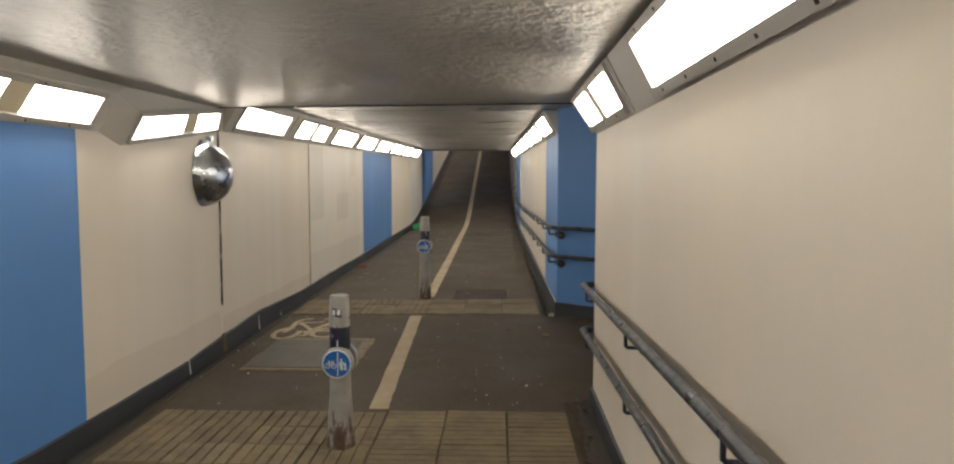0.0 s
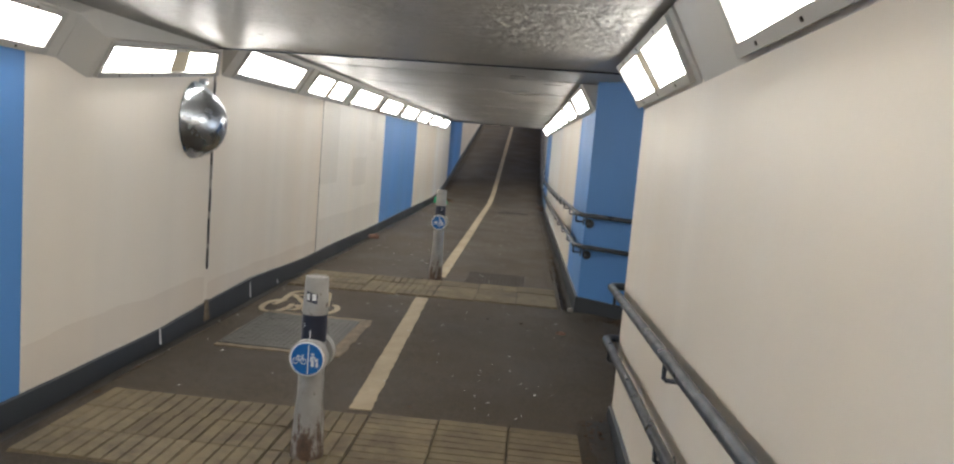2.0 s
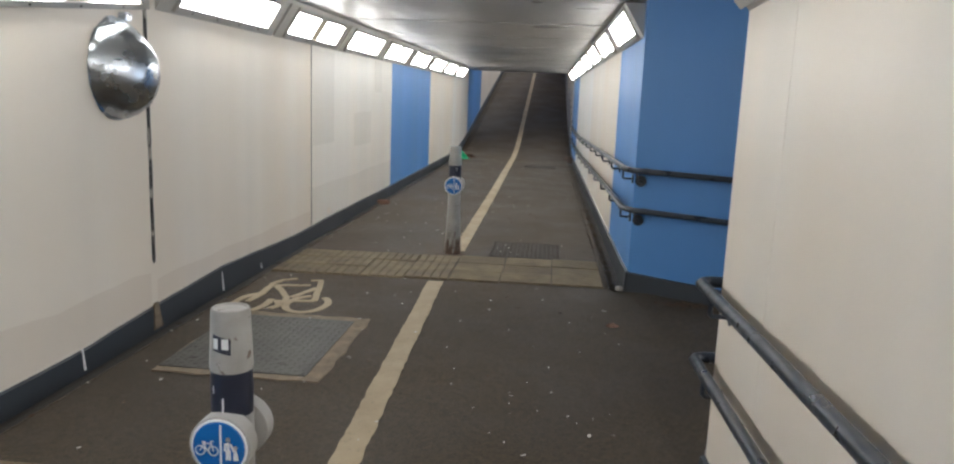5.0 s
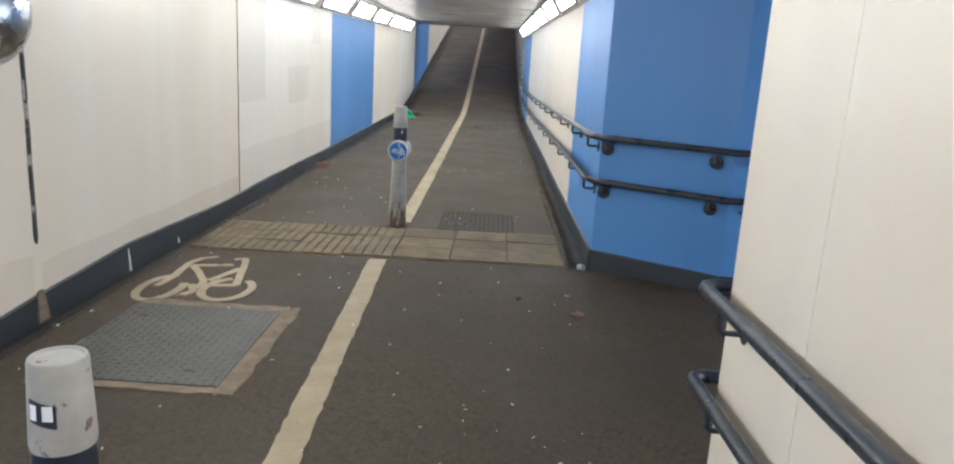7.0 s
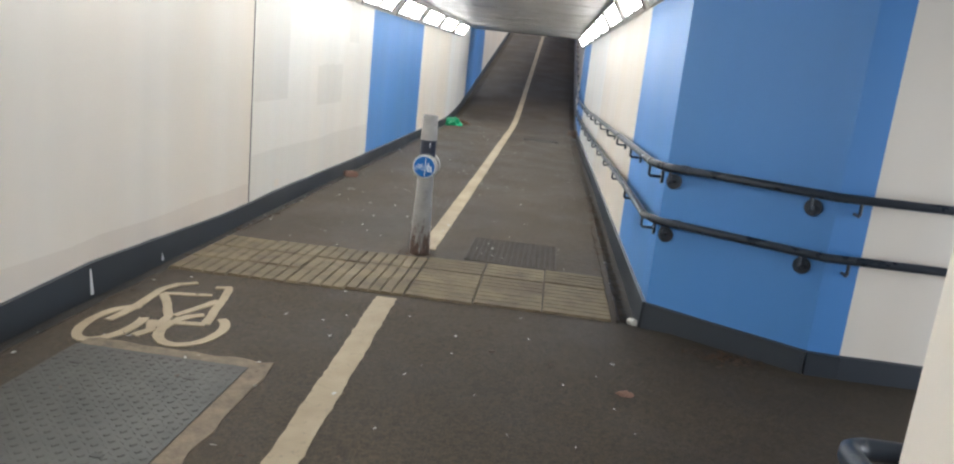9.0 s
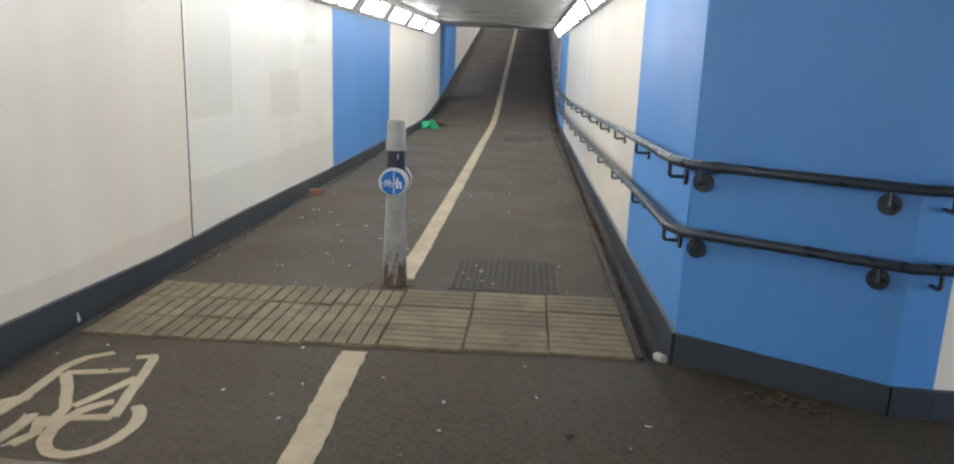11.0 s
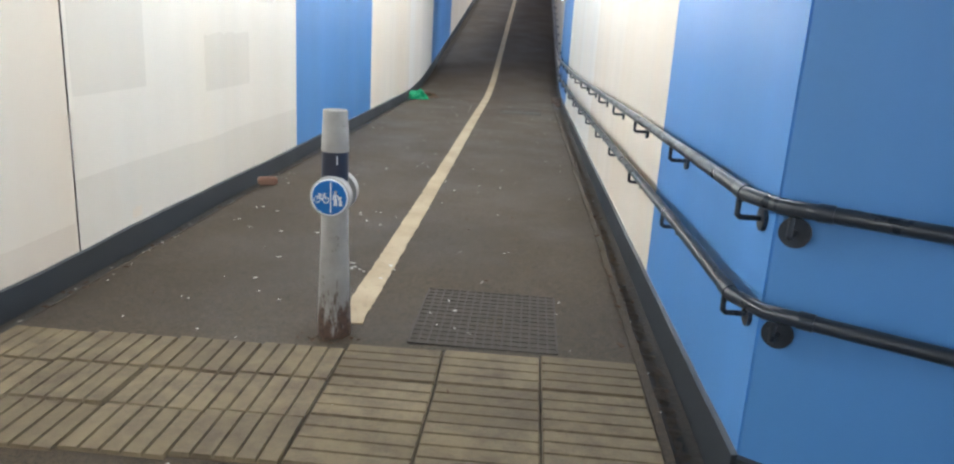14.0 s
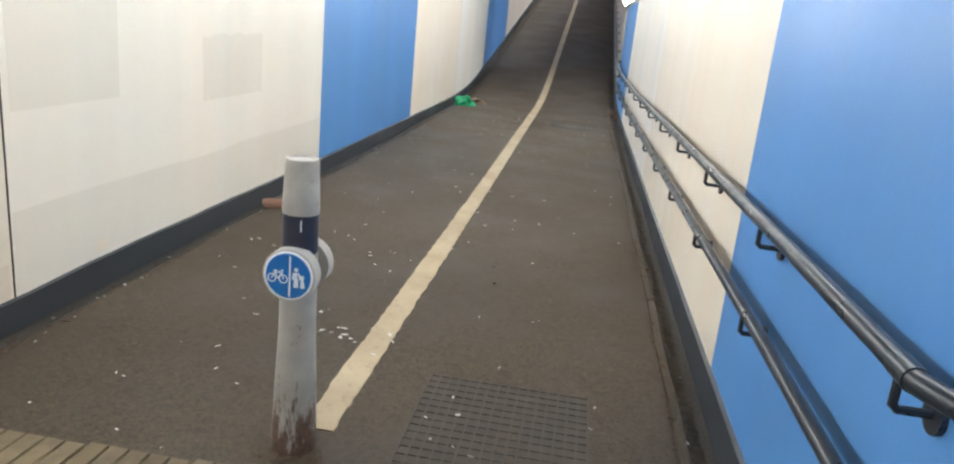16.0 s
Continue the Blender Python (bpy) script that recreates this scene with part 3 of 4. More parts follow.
d = ramp_of(TAR, noise_of(TAR, 45, 5, (1, 1, 1), 0.75), [(0.66, grey(0.0)), (0.74, grey(0.5))])
wire(TAR, blend(TAR, d, c, (0.13, 0.11, 0.085)), bsdf(TAR).inputs["Base Color"])
bump(TAR, noise_of(TAR, 40, 5), 0.6, 0.008)


def channel(label, inner, outer, y0, y1):
    """A tarred gutter bed between the path and the wall."""
    bm = bmesh.new()
    rows = []
    for i in range(int((y1 - y0) / 0.15) + 1):
        y = y0 + 0.15 * i
        a = inner(y) + 0.016 * noise.noise((y * 2.1, 5, 0)) + 0.006 * noise.noise((y * 9, 5, 0))
        b = outer(y)
        rows.append([bm.verts.new((a + (b - a) * f, y, bumpy(a + (b - a) * f, y) + (0.004 if f else -0.002) + 0.012 * f * f)) for f in (0.0, 0.12, 0.35, 0.6, 0.8, 1.0)])
    for r0, r1 in zip(rows, rows[1:]):
        for k in range(5):
            bm.faces.new([r0[k], r0[k + 1], r1[k + 1], r1[k]])
    tagged(part("gutter", bm, TAR, smooth=True), label, "gutter", kind="structure")


channel("dark tarred gutter with grit at the wall foot", lambda y: -1.73, lambda y: LEFT + 0.03, -3.9, 20.5)
channel("dark tarred gutter beside the walking lane", lambda y: east(y) - 0.14, lambda y: east(y) - 0.03, 8.15, 20.5)
channel("dark tarred gutter along the near wall", lambda y: 0.93, lambda y: NEAR_RIGHT - 0.03, -3.9, 5.15)

# painted bicycle
bm = bmesh.new()


def arc(cx, cy, rx, ry, a0, a1, n=22):
    return [(cx + rx * math.cos(radians(a0 + (a1 - a0) * i / n)), cy + ry * math.sin(radians(a0 + (a1 - a0) * i / n))) for i in range(n + 1)]


BX, BY = -1.34, 7.13
marking(bm, arc(BX + 0.20, BY + 0.005, 0.132, 0.20, 105, 420), 0.046, 0.003)
marking(bm, arc(BX - 0.165, BY - 0.04, 0.108, 0.225, 85, 388), 0.046, 0.003)
for stroke in ([(BX - 0.2, BY - 0.02), (BX - 0.185, BY + 0.16), (BX - 0.205, BY + 0.48), (BX - 0.17, BY + 0.59), (BX - 0.09, BY + 0.66)],  # fork and bars
               [(BX - 0.165, BY + 0.42), (BX + 0.07, BY + 0.49)], [(BX - 0.165, BY + 0.42), (BX - 0.07, BY + 0.28), (BX + 0.02, BY + 0.12), (BX + 0.045, BY - 0.03)],  # frame
               [(BX + 0.10, BY + 0.64), (BX + 0.145, BY + 0.46), (BX + 0.225, BY + 0.08)], [(BX + 0.03, BY + 0.62), (BX + 0.11, BY + 0.65)],  # seat post, saddle
               [(BX + 0.055, BY + 0.05), (BX + 0.225, BY + 0.08)], [(BX + 0.04, BY + 0.14), (BX + 0.14, BY + 0.42)],
               [(BX + 0.0, BY - 0.15), (BX + 0.03, BY - 0.07), (BX - 0.02, BY + 0.05)]):
    marking(bm, stroke, 0.044, 0.003)
tagged(part("cycle_marking", bm, LINE), "worn white painted bicycle symbol on the asphalt", "road marking", kind="structure")

# access cover in the cycle lane
cover = tagged(empty("access_cover", -1.12, 6.33, FLOOR), "grey steel chequer-plate access cover in a pale mortar surround", "access cover")


def local(bm, ob):
    bmesh.ops.translate(bm, verts=bm.verts[:], vec=-Vector(ob.location))
    return bm


def ragged_slab(x0, x1, y0, y1, z, thick):
    bm = bmesh.new()
    ring = []
    for a, b in (((x0, y0), (x1, y0)), ((x1, y0), (x1, y1)), ((x1, y1), (x0, y1)), ((x0, y1), (x0, y0))):
        for i in range(14):
            f = i / 14
            ring.append((a[0] + (b[0] - a[0]) * f + random.uniform(-0.012, 0.012), a[1] + (b[1] - a[1]) * f + random.uniform(-0.012, 0.012)))
    return prism(ring, lambda p, k: (p[0], p[1], z - thick * (1 - k)), bm)


part("surround", local(ragged_slab(-1.50, -0.64, 5.80, 6.885, FLOOR + 0.006, 0.03), cover), MORTAR, cover, "crumbling pale mortar surround")
bm = box(-1.495, -0.73, 5.86, 6.80, FLOOR - 0.02, FLOOR + 0.011)
part("plate", local(bm, cover), PLATE, cover)
bm = bmesh.new()
for i in range(20):
    for j in range(26):
        x, y = -1.475 + i * 0.0378, 5.88 + j * 0.0355
        s = 0.011 if (i + j) % 2 else -0.011
        hexa(bm, [(x - 0.011, y - s * 0.6, FLOOR + 0.010), (x, y - s - 0.003, FLOOR + 0.010), (x + 0.011, y + s * 0.6, FLOOR + 0.010), (x, y + s * 0.2 + 0.004, FLOOR + 0.010),
                  (x - 0.009, y - s * 0.5, FLOOR + 0.0135), (x, y - s * 0.8, FLOOR + 0.0135), (x + 0.009, y + s * 0.5, FLOOR + 0.0135), (x, y + s * 0.2, FLOOR + 0.0135)])
tread = part("tread", local(bm, cover), PLATE, cover)
tread["kind"] = "stuff"
for x, y in ((-1.38, 6.0), (-0.9, 6.0), (-1.38, 6.62), (-0.9, 6.62)):
    part("keyhole", local(box(x - 0.02, x + 0.02, y - 0.012, y + 0.012, FLOOR + 0.012, FLOOR + 0.0145), cover), BLACK, cover, "dark lifting slot")

# cast covers in the walking lane
def waffle_cover(x0, x1, y0, y1, nx, ny, plate_mat, label):
    z = rise((y0 + y1) / 2) + 0.001
    thing = tagged(empty("drain_cover", (x0 + x1) / 2, (y0 + y1) / 2, z), label, "drain cover")
    part("plate", local(box(x0, x1, y0, y1, z - 0.02, z + 0.001), thing), plate_mat, thing)
    bm = bmesh.new()
    t = 0.0045
    for i in range(nx + 1):
        x = x0 + (x1 - x0) * i / nx
        box(x - t, x + t, y0, y1, z, z + 0.0045, bm)
    for j in range(ny + 1):
        y = y0 + (y1 - y0) * j / ny
        box(x0, x1, y - t, y + t, z, z + 0.004, bm)
    studs = part("rib", local(bm, thing), RIB, thing, "worn paler ribs")
    studs["kind"] = "stuff"
    return thing


waffle_cover(-0.08, 0.56, 9.02, 9.71, 16, 14, IRON, "dark cast-iron drain cover with a waffle tread")
waffle_cover(-0.10, 0.56, 18.05, 18.50, 12, 6, PLATE, "pale worn iron drain cover set in the asphalt")


# gutter lip beside the walking lane
bm = bmesh.new()
rows = []
for i in range(90):
    y = 8.1 + i * 0.2
    x = east(y) - 0.16 + 0.01 * noise.noise((y * 1.5, 0, 0))
    z = rise(y)
    rows.append([bm.verts.new(v) for v in ((x - 0.02, y, z - 0.03), (x - 0.018, y, z + 0.008), (x + 0.018, y, z + 0.006 + 0.006 * noise.noise((y * 4, 1, 0))), (x + 0.024, y, z - 0.05))])
for r0, r1 in zip(rows, rows[1:]):
    for k in range(3):
        bm.faces.new([r0[k], r0[k + 1], r1[k + 1], r1[k]])
tagged(part("kerb", bm, ASPHALT), "low broken dark kerb lip beside the wall gutter", "kerb", kind="structure")


# ---- bollards ----
def disc(r, depth, y_from, bm=None, n=32, z=0.0, x=0.0):
    """A round plate facing -y, from y_from back by depth."""
    m = pose(x, y_from, z, -90, 0, 0)
    return lathe([(0.0005, depth), (r, depth), (r, 0.002), (r - 0.003, 0.0), (0.0005, 0.0)], bm, n, m)


def stroke_bars(bm, segs, y, w):
    for (x0, z0), (x1, z1) in segs:
        a, b = Vector((x0, 0, z0)), Vector((x1, 0, z1))
        d = (b - a).normalized()
        n = Vector((-d.z, 0, d.x)) * w / 2
        e = d * w * 0.3
        q = [a - n - e, b - n + e, b + n + e, a + n - e]
        hexa(bm, [v + Vector((0, y + dy, 0)) for dy in (0.0, -0.0012) for v in q])
    return bm


def ring_segs(cx, cz, r, n=14):
    p = [(cx + r * math.cos(2 * math.pi * i / n), cz + r * math.sin(2 * math.pi * i / n)) for i in range(n + 1)]
    return list(zip(p, p[1:]))


def bollard(x, y, height, drop, label, sticker):
    thing = tagged(empty("bollard", x, y, rise(y)), label, "bollard", "bollards between the lanes")
    h = height
    part("post", lathe([(0.074, -0.05), (0.074, 0.03), (0.067, 0.20), (0.058, h - 0.55), (0.056, h - 0.29)], n=32), POST, thing, "grey painted steel tube, rusty at the foot", True)
    part("band", lathe([(0.0545, h - 0.30), (0.0555, h - 0.285), (0.0545, h - 0.165)], n=32), BAND, thing, "dark navy reflective band", True)
    part("cap", lathe([(0.0555, h - 0.168), (0.057, h - 0.16), (0.0505, h - 0.006), (0.048, h), (0.044, h + 0.001), (0.040, h - 0.004), (0.0005, h - 0.003)], n=32), POST, thing, "chipped grey cap", True)
    bm = bmesh.new()
    for a, z0, z1, w in ((268, h - 0.282, h - 0.235, 2.5), (236, h - 0.225, h - 0.205, 1.5)) if sticker else ((292, h - 0.215, h - 0.18, 2.0),):
        a0, a1 = radians(a - w), radians(a + w)
        hexa(bm, [(math.cos(q) * r, math.sin(q) * r, z) for z in (z0, z1) for q, r in ((a0, 0.054), (a1, 0.054), (a1, 0.0562), (a0, 0.0562))])
    part("scratch", bm, SIGN_WHITE, thing, "pale scratches on the navy band")["kind"] = "stuff"
    zc = h - drop
    for side in (1, -1):
        turn = pose(0, 0, 0, 0, 0, 0 if side > 0 else 180)
        bm = disc(0.083, 0.05, -0.085, z=zc)
        bm.transform(turn)
        box_part = part("sign_housing", bm, HOUSING, thing, "round grey sign housing")
        for name, make, mat, text in (
                ("rim", lambda: disc(0.077, 0.004, -0.088, z=zc), SIGN_WHITE, "white rim"),
                ("face", lambda: disc(0.071, 0.004, -0.0905, z=zc), SIGN_BLUE, "blue sign face"),
                ("divider", lambda: stroke_bars(bmesh.new(), [((0.006, zc - 0.062), (0.006, zc + 0.062))], -0.0910, 0.005), SIGN_WHITE, "white dividing bar"),
                ("bicycle", lambda: stroke_bars(bmesh.new(), ring_segs(-0.05, zc - 0.010, 0.0125) + ring_segs(-0.014, zc - 0.010, 0.0125) +
                    [((-0.05, zc - 0.01), (-0.040, zc + 0.012)), ((-0.040, zc + 0.010), (-0.019, zc + 0.010)), ((-0.014, zc - 0.01), (-0.020, zc + 0.016)),
                     ((-0.040, zc + 0.010), (-0.031, zc - 0.010)), ((-0.031, zc - 0.010), (-0.019, zc + 0.010)), ((-0.044, zc + 0.014), (-0.036, zc + 0.014)), ((-0.022, zc + 0.016), (-0.014, zc + 0.017))], -0.0910, 0.0035), SIGN_WHITE, "white bicycle symbol"),
                ("pedestrian_symbol", lambda: stroke_bars(bmesh.new(), [((0.026, zc + 0.014), (0.026, zc - 0.006)), ((0.023, zc - 0.006), (0.022, zc - 0.03)), ((0.029, zc - 0.006), (0.030, zc - 0.03)),
                     ((0.019, zc + 0.012), (0.017, zc - 0.006)), ((0.033, zc + 0.012), (0.041, zc - 0.006)), ((0.046, zc - 0.004), (0.046, zc - 0.014)), ((0.044, zc - 0.014), (0.043, zc - 0.03)), ((0.048, zc - 0.014), (0.050, zc - 0.03))] +
                     ring_segs(0.026, zc + 0.024, 0.003, 8) + ring_segs(0.046, zc + 0.003, 0.002, 8), -0.0910, 0.0065), SIGN_WHITE, "white walking symbol")):
            bm = make()
            bm.transform(turn)
            part(name, bm, mat, box_part, text)
    if sticker:
        bm = bmesh.new()
        for i in range(6):
            a0, a1 = radians(238 + i * 9), radians(238 + (i + 1) * 9)
            z0, z1 = h - 0.105 + i * -0.002, h - 0.062 + i * -0.002
            r0, r1 = 0.0555, 0.0535
            hexa(bm, [(math.cos(a) * r, math.sin(a) * r, z) for z, e in ((z0, 0.0545), (z1, 0.0535)) for a, r in ((a0, e), (a1, e), (a1, e + 0.0012), (a0, e + 0.0012))])
        part("sticker", bm, BAND, thing, "torn black sticker")
        bm = bmesh.new()
        for s, e in ((242, 256), (268, 286)):
            a0, a1 = radians(s), radians(e)
            hexa(bm, [(math.cos(a) * r, math.sin(a) * r, z) for z, q in ((h - 0.100, 0.0555), (h - 0.072, 0.0547)) for a, r in ((a0, q), (a1, q), (a1, q + 0.0012), (a0, q + 0.0012))])
        part("sticker_print", bm, SIGN_WHITE, thing, "worn pale print")
    return thing


bollard(-0.395, 4.24, 0.840, 0.355, "grey steel bollard with round blue cycle-and-walk signs and a torn sticker", True)
bollard(-0.415, 9.07, 0.967, 0.345, "grey steel bollard with rusty foot and round blue signs", False)


# ---- handrails ----
def bracket(rail, p, n, plate):
    """An arm from under the bar at p to the wall, n towards the wall (in plan), ending in a wall plate."""
    p, n = Vector(p), Vector((*n, 0)).normalized()
    reach = 0.08
    a = p - Vector((0, 0, 0.022))
    arm = part("bracket", tube([a, a - Vector((0, 0, 0.048)), a - Vector((0, 0, 0.057)) + n * 0.01, a - Vector((0, 0, 0.057)) + n * reach], 0.009, n=8), RAIL, rail)
    q = p + n * (reach - 0.013) - Vector((0, 0, 0.079))
    m = Matrix.Translation(q) @ n.to_track_quat("Z", "Y").to_matrix().to_4x4()
    part("wall_plate", lathe([(0.0005, 0), (plate, 0), (plate, 0.012), (0.0005, 0.012)], n=16, m=m), RAIL, arm)


def handrail(points, spots, label):
    rail = tagged(empty("handrail"), label, "handrail", "pairs of handrails")
    part("bar", tube(points, 0.0215, n=14), RAIL, rail, smooth=True)
    for p, n, plate in spots:
        bracket(rail, p, n, plate)
    return rail


def along(p, q, d):
    p, q = Vector(p), Vector(q)
    return p + (q - p).normalized() * d


X = NEAR_RIGHT - 0.07
for z0, z1 in ((1.13, 0.937), (0.85, 0.635)):
    def zat(y):
        return z0 + (z1 - z0) * y / 5.2
    pts = [(X, -3.8, zat(-3.8)), (X, 5.235, zat(5.2)), (X + 0.012, 5.261, zat(5.2)), (X + 0.04, 5.275, zat(5.2)), (3.4, 5.275, zat(5.2))]
    spots = [((X, y, zat(y)), (1, 0), 0.03) for y in (-3.6, -2.2, -0.8, 0.6, 2.1, 3.55, 5.05)]
    spots += [((x, 5.275, zat(5.2)), (0, -1), 0.038) for x in (1.16, 2.4)]
    handrail(pts, spots, "dark painted tubular handrail on the cream wall, chipped in places")

for h in (0.92, 0.625):
    def rail_at(y):
        return east(y) - 0.08, y, rise(y) + h - 0.02 * min(max(y - 8.1, 0.0), 8.0)
    z = FLOOR + h
    way = (Vector(BEND) - Vector(CORNER)).normalized()
    off = Vector((way.y, -way.x)) * 0.08
    e0, e1 = Vector(CORNER) + way * 0.02 + off, Vector(BEND) + off
    pts = [rail_at(45 - 1.0 * i) for i in range(37)] + [(RIGHT - 0.081, 8.15, z), (e0.x, e0.y, z - 0.002), (e1.x + 0.01, e1.y, z - 0.006), (2.9, 7.70 - 0.085, z - 0.006)]
    spots = [(rail_at(y), (1, 0), 0.036) for y in [8.22 + 1.1 * i for i in range(31)]]
    nn = -off.normalized()
    for d in (0.05, 0.77):
        q = Vector(CORNER) + way * d + off
        spots.append(((q.x, q.y, z - 0.003), tuple(nn), 0.043))
    spots.append(((1.905, e1.y + 0.004, z - 0.006), (0, 1), 0.043))
    rail = handrail(pts, spots, "black painted tubular handrail turning round the blue corner")
    # sleeves of the bent joint
    for p, q in (((RIGHT - 0.081, 8.235, z - 0.001), (RIGHT - 0.081, 8.16, z)), ((e0.x + way.x * 0.09, e0.y + way.y * 0.09, z - 0.002), (e0.x + way.x * 0.13, e0.y + way.y * 0.13, z - 0.002))):
        part("collar", tube([p, q], 0.0245, n=14), RAIL, rail, smooth=True)

# ---- dome mirror and joint ----
mirror = tagged(empty("convex_mirror", LEFT, 6.35, 1.675), "dented polished steel convex dome mirror on the wall", "mirror")
m = pose(0.004, 0, 0, 0, 90, 0)
dome = [(0.268 * (1 - i / 16), 0.012 + 0.215 * (1 - (1 - i / 16) ** 2.4)) for i in range(17)]
bm = lathe(dome, n=56, m=m)
for v in bm.verts:
    edge = Vector((0, v.co.y, v.co.z)).length / 0.268
    v.co += v.co.normalized() * (0.03 * noise.noise(v.co * 4.0 + Vector((3, 1, 2))) + 0.012 * edge ** 6 * noise.noise(v.co * 16))
part("dome", bm, STEEL, mirror, "dented, scratched steel dome", True)
bm = lathe([(0.255, 0.0), (0.272, 0.0), (0.274, 0.006), (0.262, 0.010)], n=56, m=m)
for v in bm.verts:
    v.co += Vector((0, v.co.y, v.co.z)).normalized() * (0.016 * noise.noise(v.co * 7) + 0.01 * noise.noise(v.co * 22))
part("rim", bm, STEEL, mirror, "bent steel rim", True)

part("mount", box(0.0, 0.05, 0.03, 0.09, 0.255, 0.30, bevel=0.006), STEEL, mirror, "small steel mounting lug")

bm = bmesh.new()
rows = []
for i in range(60):
    z = 0.53 + i * 0.0253
    w = 0.016 + 0.006 * noise.noise((z * 9, 0, 0)) - (0.010 if i == 0 else 0)
    y = 6.655 + 0.004 * noise.noise((z * 5, 4, 0))
    rows.append([bm.verts.new(v) for v in ((LEFT - 0.001, y - w, z), (LEFT + 0.008, y - w * 0.7, z), (LEFT + 0.008, y + w * 0.7, z), (LEFT - 0.001, y + w, z))])
for r0, r1 in zip(rows, rows[1:]):
    for k in range(4):
        bm.faces.new([r0[k], r0[(k + 1) % 4], r1[(k + 1) % 4], r1[k]])
bm.faces.new(rows[0]), bm.faces.new(rows[-1])
tagged(part("joint_filler", bm, MASTIC), "black crumbling mastic strip down the wall joint", "joint filler")

# joints and repainted patches on the walls
for name, x, y, z0, z1 in (("wall_joint", LEFT + 0.002, 9.70, 0.24, 2.03),):
    tagged(part(name, box(x - 0.003, x + 0.003, y - 0.003, y + 0.003, z0, z1), IRON), "dark narrow open joint between wall panels", "joint")
for y0, y1, z0, z1, mat, text in ((9.75, 10.5, 1.05, 2.0, PATCH, "slightly greyer repainted patch on the white wall panel"), (11.35, 12.2, 0.95, 1.35, PATCH, "small greyer repainted patch on the white wall panel"),
                                  (9.72, 13.44, 0.24, 0.62, PATCH, "long greyer repainted strip above the skirting"), (12.4, 12.8, 1.6, 2.02, PATCH, "small greyer repainted patch below the lights"),
                                  (4.50, 6.62, 0.24, 0.49, TIDE, "older darker cream paint above the skirting"), (6.69, 9.68, 0.24, 0.42, TIDE, "older darker cream paint above the skirting"),
                                  (10.25, 10.36, 0.29, 0.35, CREAM, "dab of paler paint low on the white panel")):
    k = 12
    bm = bmesh.new()
    ring = [(y0 + (y1 - y0) * i / k, z0) for i in range(k + 1)] + [(y1 - (y1 - y0) * i / k, z1 + 0.03 * noise.noise((i * 0.6, y0, 0))) for i in range(k + 1)]
    prism(ring, lambda p, s: (LEFT - 0.001 + (0.003 if mat == CREAM else 0.002) * s, p[0], p[1]), bm)
    tagged(part("paint_patch", bm, mat), text, "paint patch", kind="structure")
# pale scars on the skirting
for y, w, h in ((6.63, 0.05, 0.16), (7.56, 0.010, 0.14), (5.89, 0.006, 0.11), (8.3, 0.01, 0.05)):
    bm = bmesh.new()
    z = FLOOR - 0.06
    hexa(bm, [(LEFT + 0.015, y - w, z), (LEFT + 0.036, y - w, z), (LEFT + 0.036, y + w, z), (LEFT + 0.015, y + w, z),
              (LEFT + 0.015, y - w * 0.4, z + h), (LEFT + 0.024, y - w * 0.4, z + h), (LEFT + 0.024, y + w * 0.5, z + h), (LEFT + 0.015, y + w * 0.5, z + h)])
    tagged(part("skirting_scar", bm, MORTAR if w > 0.03 else SIGN_WHITE), "pale broken scar in the dark skirting" if w > 0.03 else "white paint drip down the dark skirting", "scar", kind="structure")

# conduits along the step of the ceiling
for dz, r in ((0.003, 0.008), (-0.022, 0.006)):
    z = near_top(SEAM) - dz
    tagged(part("conduit", tube([(x, seam(x) + 0.009, z) for x in (LEFT + 0.05, RIGHT + 0.4, 3.5)], r, n=8), RAIL), "thin dark cable conduit along the ceiling step", "conduit")


# ---- litter ----
def scrap(bm, x, y, s, flat=0.25):
    """A crumpled flake lying on the ground."""
    k = random.randint(4, 6)
    a0 = random.uniform(0, 6.28)
    z = bumpy(x, y) + 0.004
    stretch = random.uniform(0.12, 0.6)
    top, low = [], []
    for i in range(k):
        a = a0 + 2 * math.pi * i / k
        u, v = math.cos(a) * s, math.sin(a) * s * stretch
        c, sn = math.cos(a0), math.sin(a0)
        px, py = x + u * c - v * sn, y + u * sn + v * c
        lift = random.uniform(0, s * flat)
        low.append(bm.verts.new((px, py, z + lift)))
        top.append(bm.verts.new((px, py, z + lift + 0.002)))
    bm.faces.new(low), bm.faces.new(top)
    for i in range(k):
        bm.faces.new([low[i], low[(i + 1) % k], top[(i + 1) % k], top[i]])


def scatter(name, mat, label, n, size, zone, flat=0.25):
    bm = bmesh.new()
    for _ in range(n):
        x, y = zone()
        scrap(bm, x, y, random.uniform(*size), flat)
    return tagged(part(name, bm, mat), label, "litter", kind="stuff")


def lanes():
    return random.uniform(-1.75, 0.9), random.uniform(4.9, 20)


def gutters():
    y = random.uniform(4.5, 21) if random.random() < 0.5 else random.uniform(8.2, 14)
    if random.random() < 0.45:
        return random.uniform(-1.9, -1.66), y
    return random.uniform(0.93, 1.02), max(8.2, y)


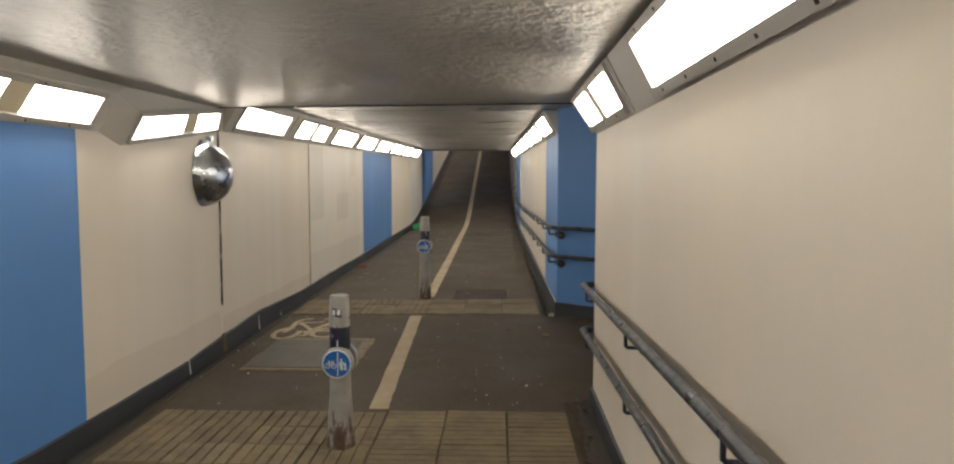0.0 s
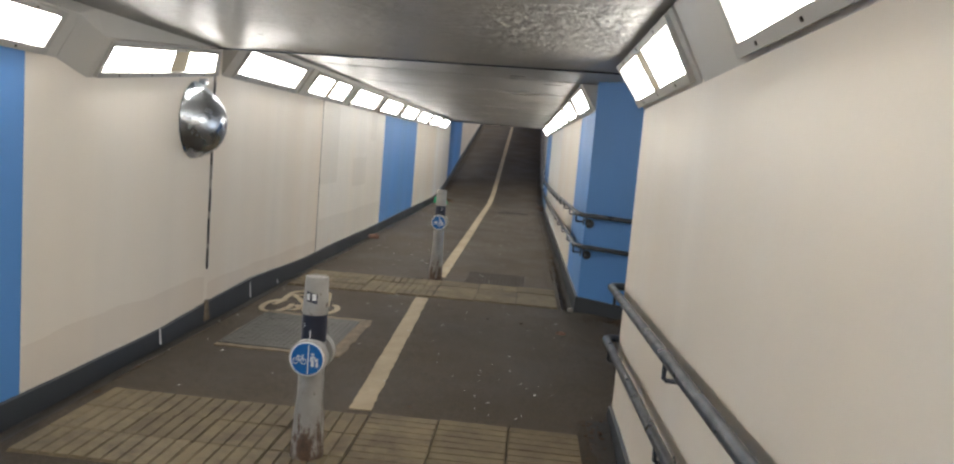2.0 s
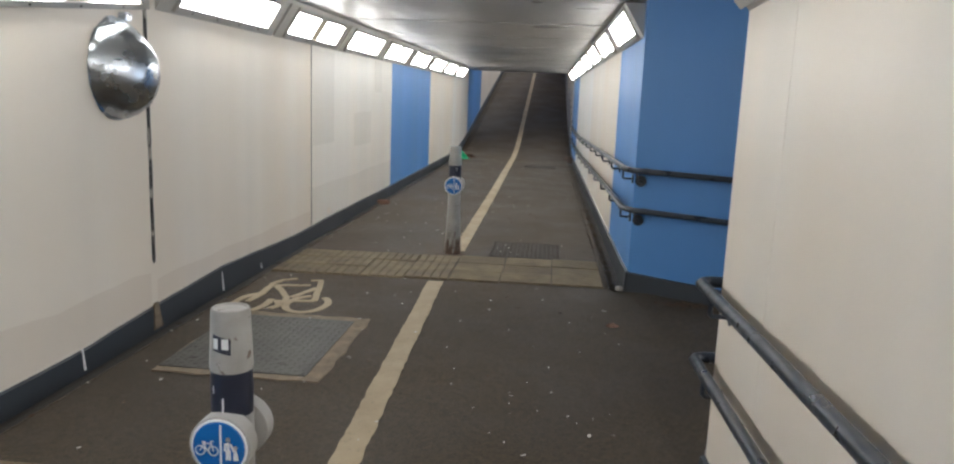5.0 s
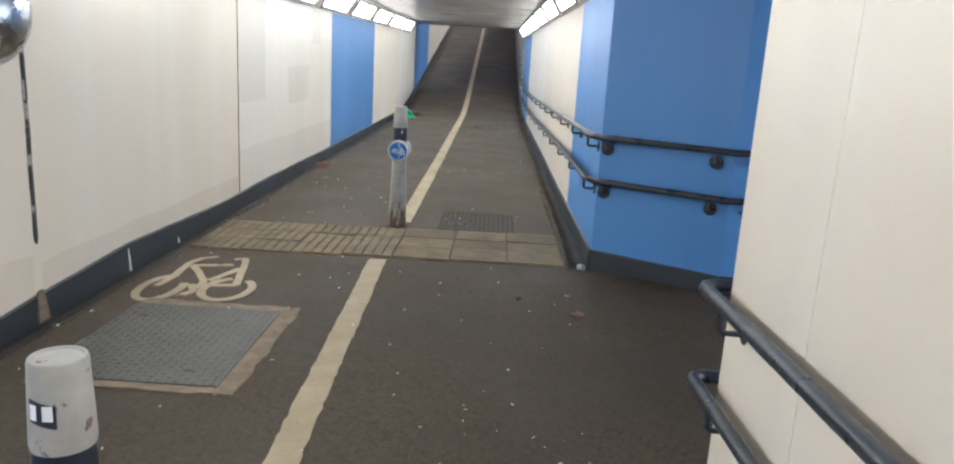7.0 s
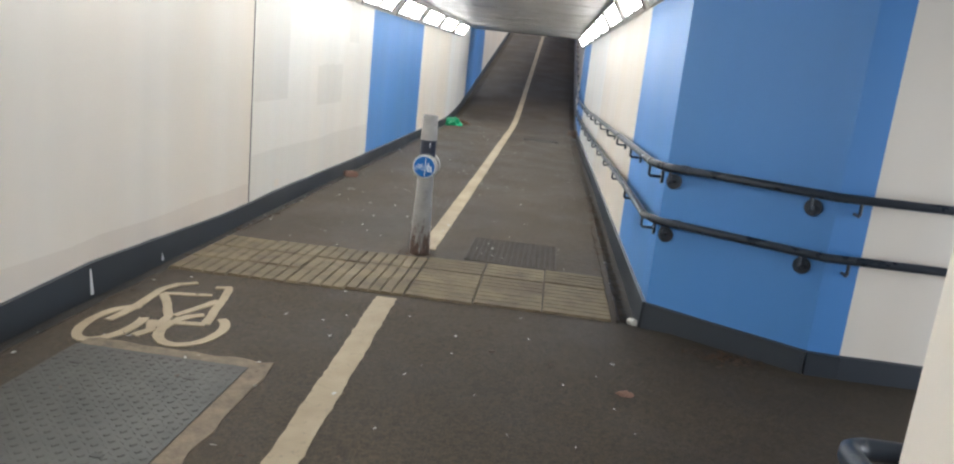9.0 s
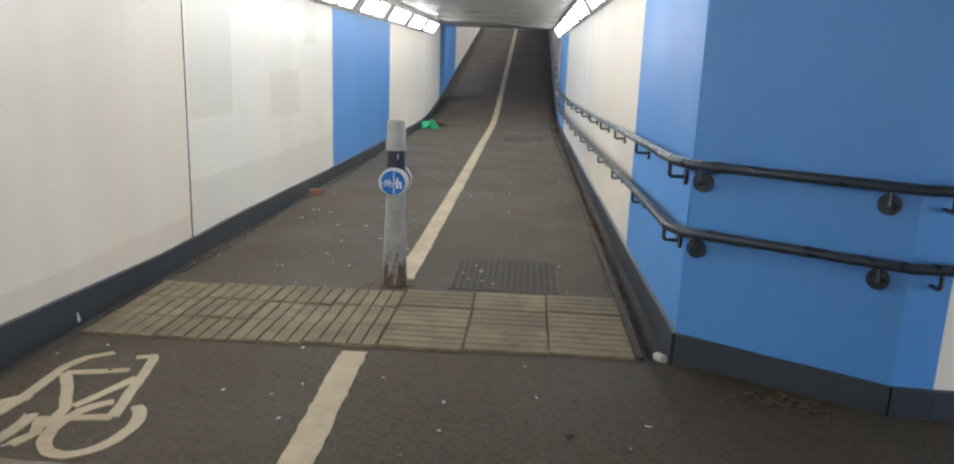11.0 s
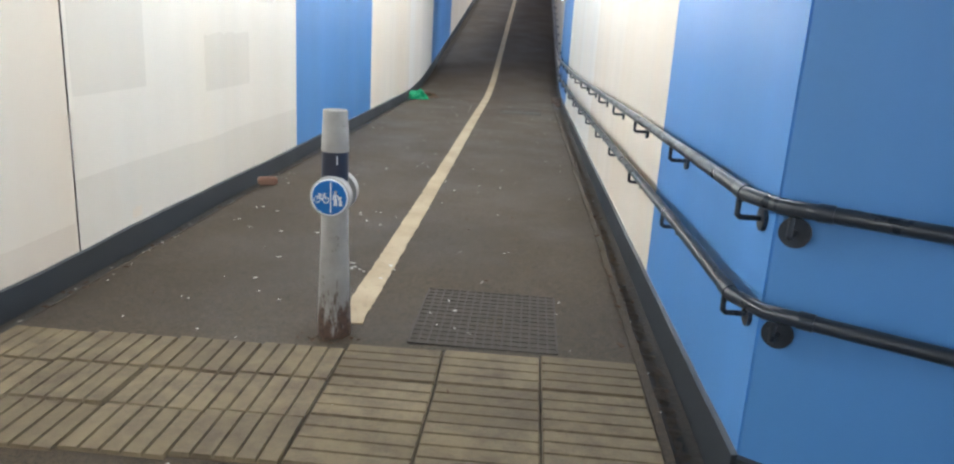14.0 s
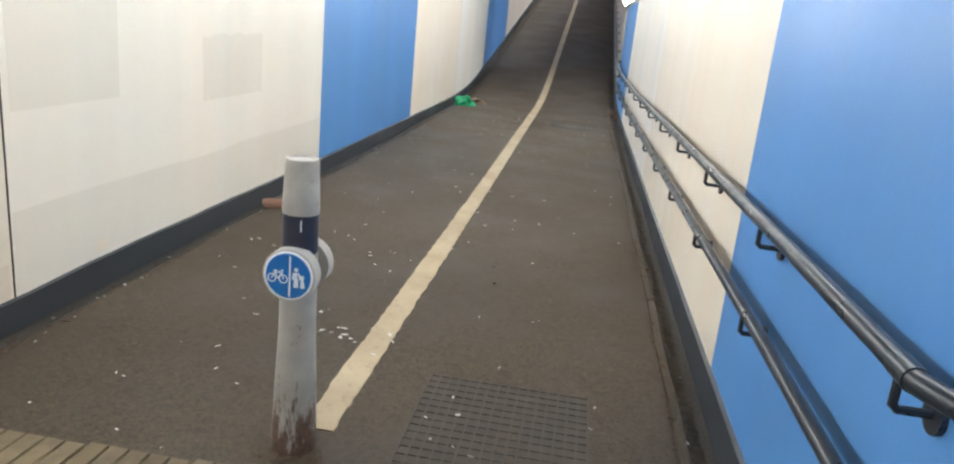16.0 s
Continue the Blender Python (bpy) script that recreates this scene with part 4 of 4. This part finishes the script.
scatter("paper_litter", PAPER, "small white scraps of paper scattered on the asphalt", 240, (0.005, 0.016), lanes)
scatter("paper_litter", PAPER, "small white scraps of paper lying in the gutters", 70, (0.006, 0.018), gutters)
scatter("leaf_litter", LEAF, "small dead leaf crumbs on the asphalt", 130, (0.006, 0.016), lanes, 0.5)
scatter("leaf_litter", LEAF, "dead leaves and dirt gathered in the gutters", 100, (0.008, 0.024), gutters, 0.5)
scatter("leaf_litter", LEAF, "dead leaves heaped at the bollard foot", 40, (0.006, 0.014), lambda: (-0.415 + random.gauss(0, 0.075), 9.0 + random.gauss(0, 0.05)), 0.7)
scatter("leaf_litter", LEAF, "brown leaves and dirt heaped below the blue corner wall", 150, (0.005, 0.016), lambda: (random.gauss(1.42, 0.12), random.gauss(7.70, 0.04)), 0.9)
scatter("paper_litter", PAPER, "trodden pale scraps beside the lane line", 12, (0.006, 0.022), lambda: (random.gauss(-0.42, 0.09), random.gauss(9.95, 0.06)))
scatter("paper_litter", PAPER, "pale scraps and stones near the passage mouth", 16, (0.003, 0.009), lambda: (random.uniform(0.2, 1.0), random.uniform(5.0, 6.2)))


def crumple(name, x, y, size, mat, label, category):
    bm = bmesh.new()
    bmesh.ops.create_icosphere(bm, subdivisions=3, radius=1)
    for v in bm.verts:
        k = 0.8 + 0.45 * noise.noise(v.co * 1.7 + Vector((x, y, 0))) + 0.2 * noise.noise(v.co * 5)
        v.co = Vector((v.co.x * size[0] * k, v.co.y * size[1] * k, max(-0.2, v.co.z) * size[2] * k))
    ob = part(name, bm, mat, label="")
    ob.location = (x, y, bumpy(x, y) + 0.2 * size[2] * 0.6)
    return tagged(ob, label, category)


crumple("plastic_bag", -1.60, 19.5, (0.2, 0.13, 0.16), GREEN, "crumpled green plastic bag in the gutter", "bag")
crumple("drift_dirt", -1.55, 19.95, (0.3, 0.25, 0.10), LEAF, "heap of dirt and leaves at the ramp foot", "dirt")
crumple("drift_dirt", 0.86, 20.6, (0.16, 0.7, 0.10), LEAF, "heap of dirt and leaves in the gutter", "dirt")
carton = part("carton", box(-0.075, 0.075, -0.04, 0.04, 0, 0.06, bevel=0.012), ORANGE)
carton.matrix_world = pose(-1.68, 11.85, bumpy(-1.68, 11.85), 0, 0, 25)
tagged(carton, "crushed orange-red carton lying by the wall", "carton")
cup = part("can", lathe([(0.0005, 0), (0.020, 0), (0.022, 0.008), (0.021, 0.035), (0.017, 0.05), (0.022, 0.07), (0.018, 0.08), (0.0005, 0.08)], n=18), PAPER)
cup.matrix_world = pose(1.005, 8.22, bumpy(1.005, 8.22) + 0.022, 78, 0, 15)
tagged(cup, "crushed white drinks can in the gutter", "can")
scatter("leaf_litter", LEAF, "dirt and dead leaves in the gutter by the paving", 60, (0.008, 0.024), lambda: (random.uniform(0.9, 1.03), random.uniform(4.0, 5.1)), 0.7)
scatter("leaf_litter", LEAF, "leaves and grit drifted along the wall foot", 70, (0.005, 0.014), lambda: (random.uniform(0.93, 1.03), random.uniform(8.2, 13.0)), 0.7)
crumple("brick_chip", 0.88, 7.08, (0.045, 0.02, 0.025), ORANGE, "small orange-brown brick chip on the asphalt", "rubble")
crumple("paper_wad", 0.26, 7.38, (0.022, 0.014, 0.008), DUST, "trodden grimy paper wad on the asphalt", "litter")
crumple("paper_wad", 0.55, 7.31, (0.02, 0.014, 0.012), DUST, "crumpled grimy paper wad on the asphalt", "litter")
scatter("paper_litter", PAPER, "pale scraps and twigs strewn on the cycle lane", 16, (0.008, 0.02), lambda: (random.uniform(-1.75, -0.55), random.uniform(9.3, 12.6)))
scatter("leaf_litter", LEAF, "curled brown leaves strewn along the gutter lip", 50, (0.010, 0.026), lambda: (random.gauss(0.9, 0.03), random.uniform(8.9, 12.5)), 0.8)
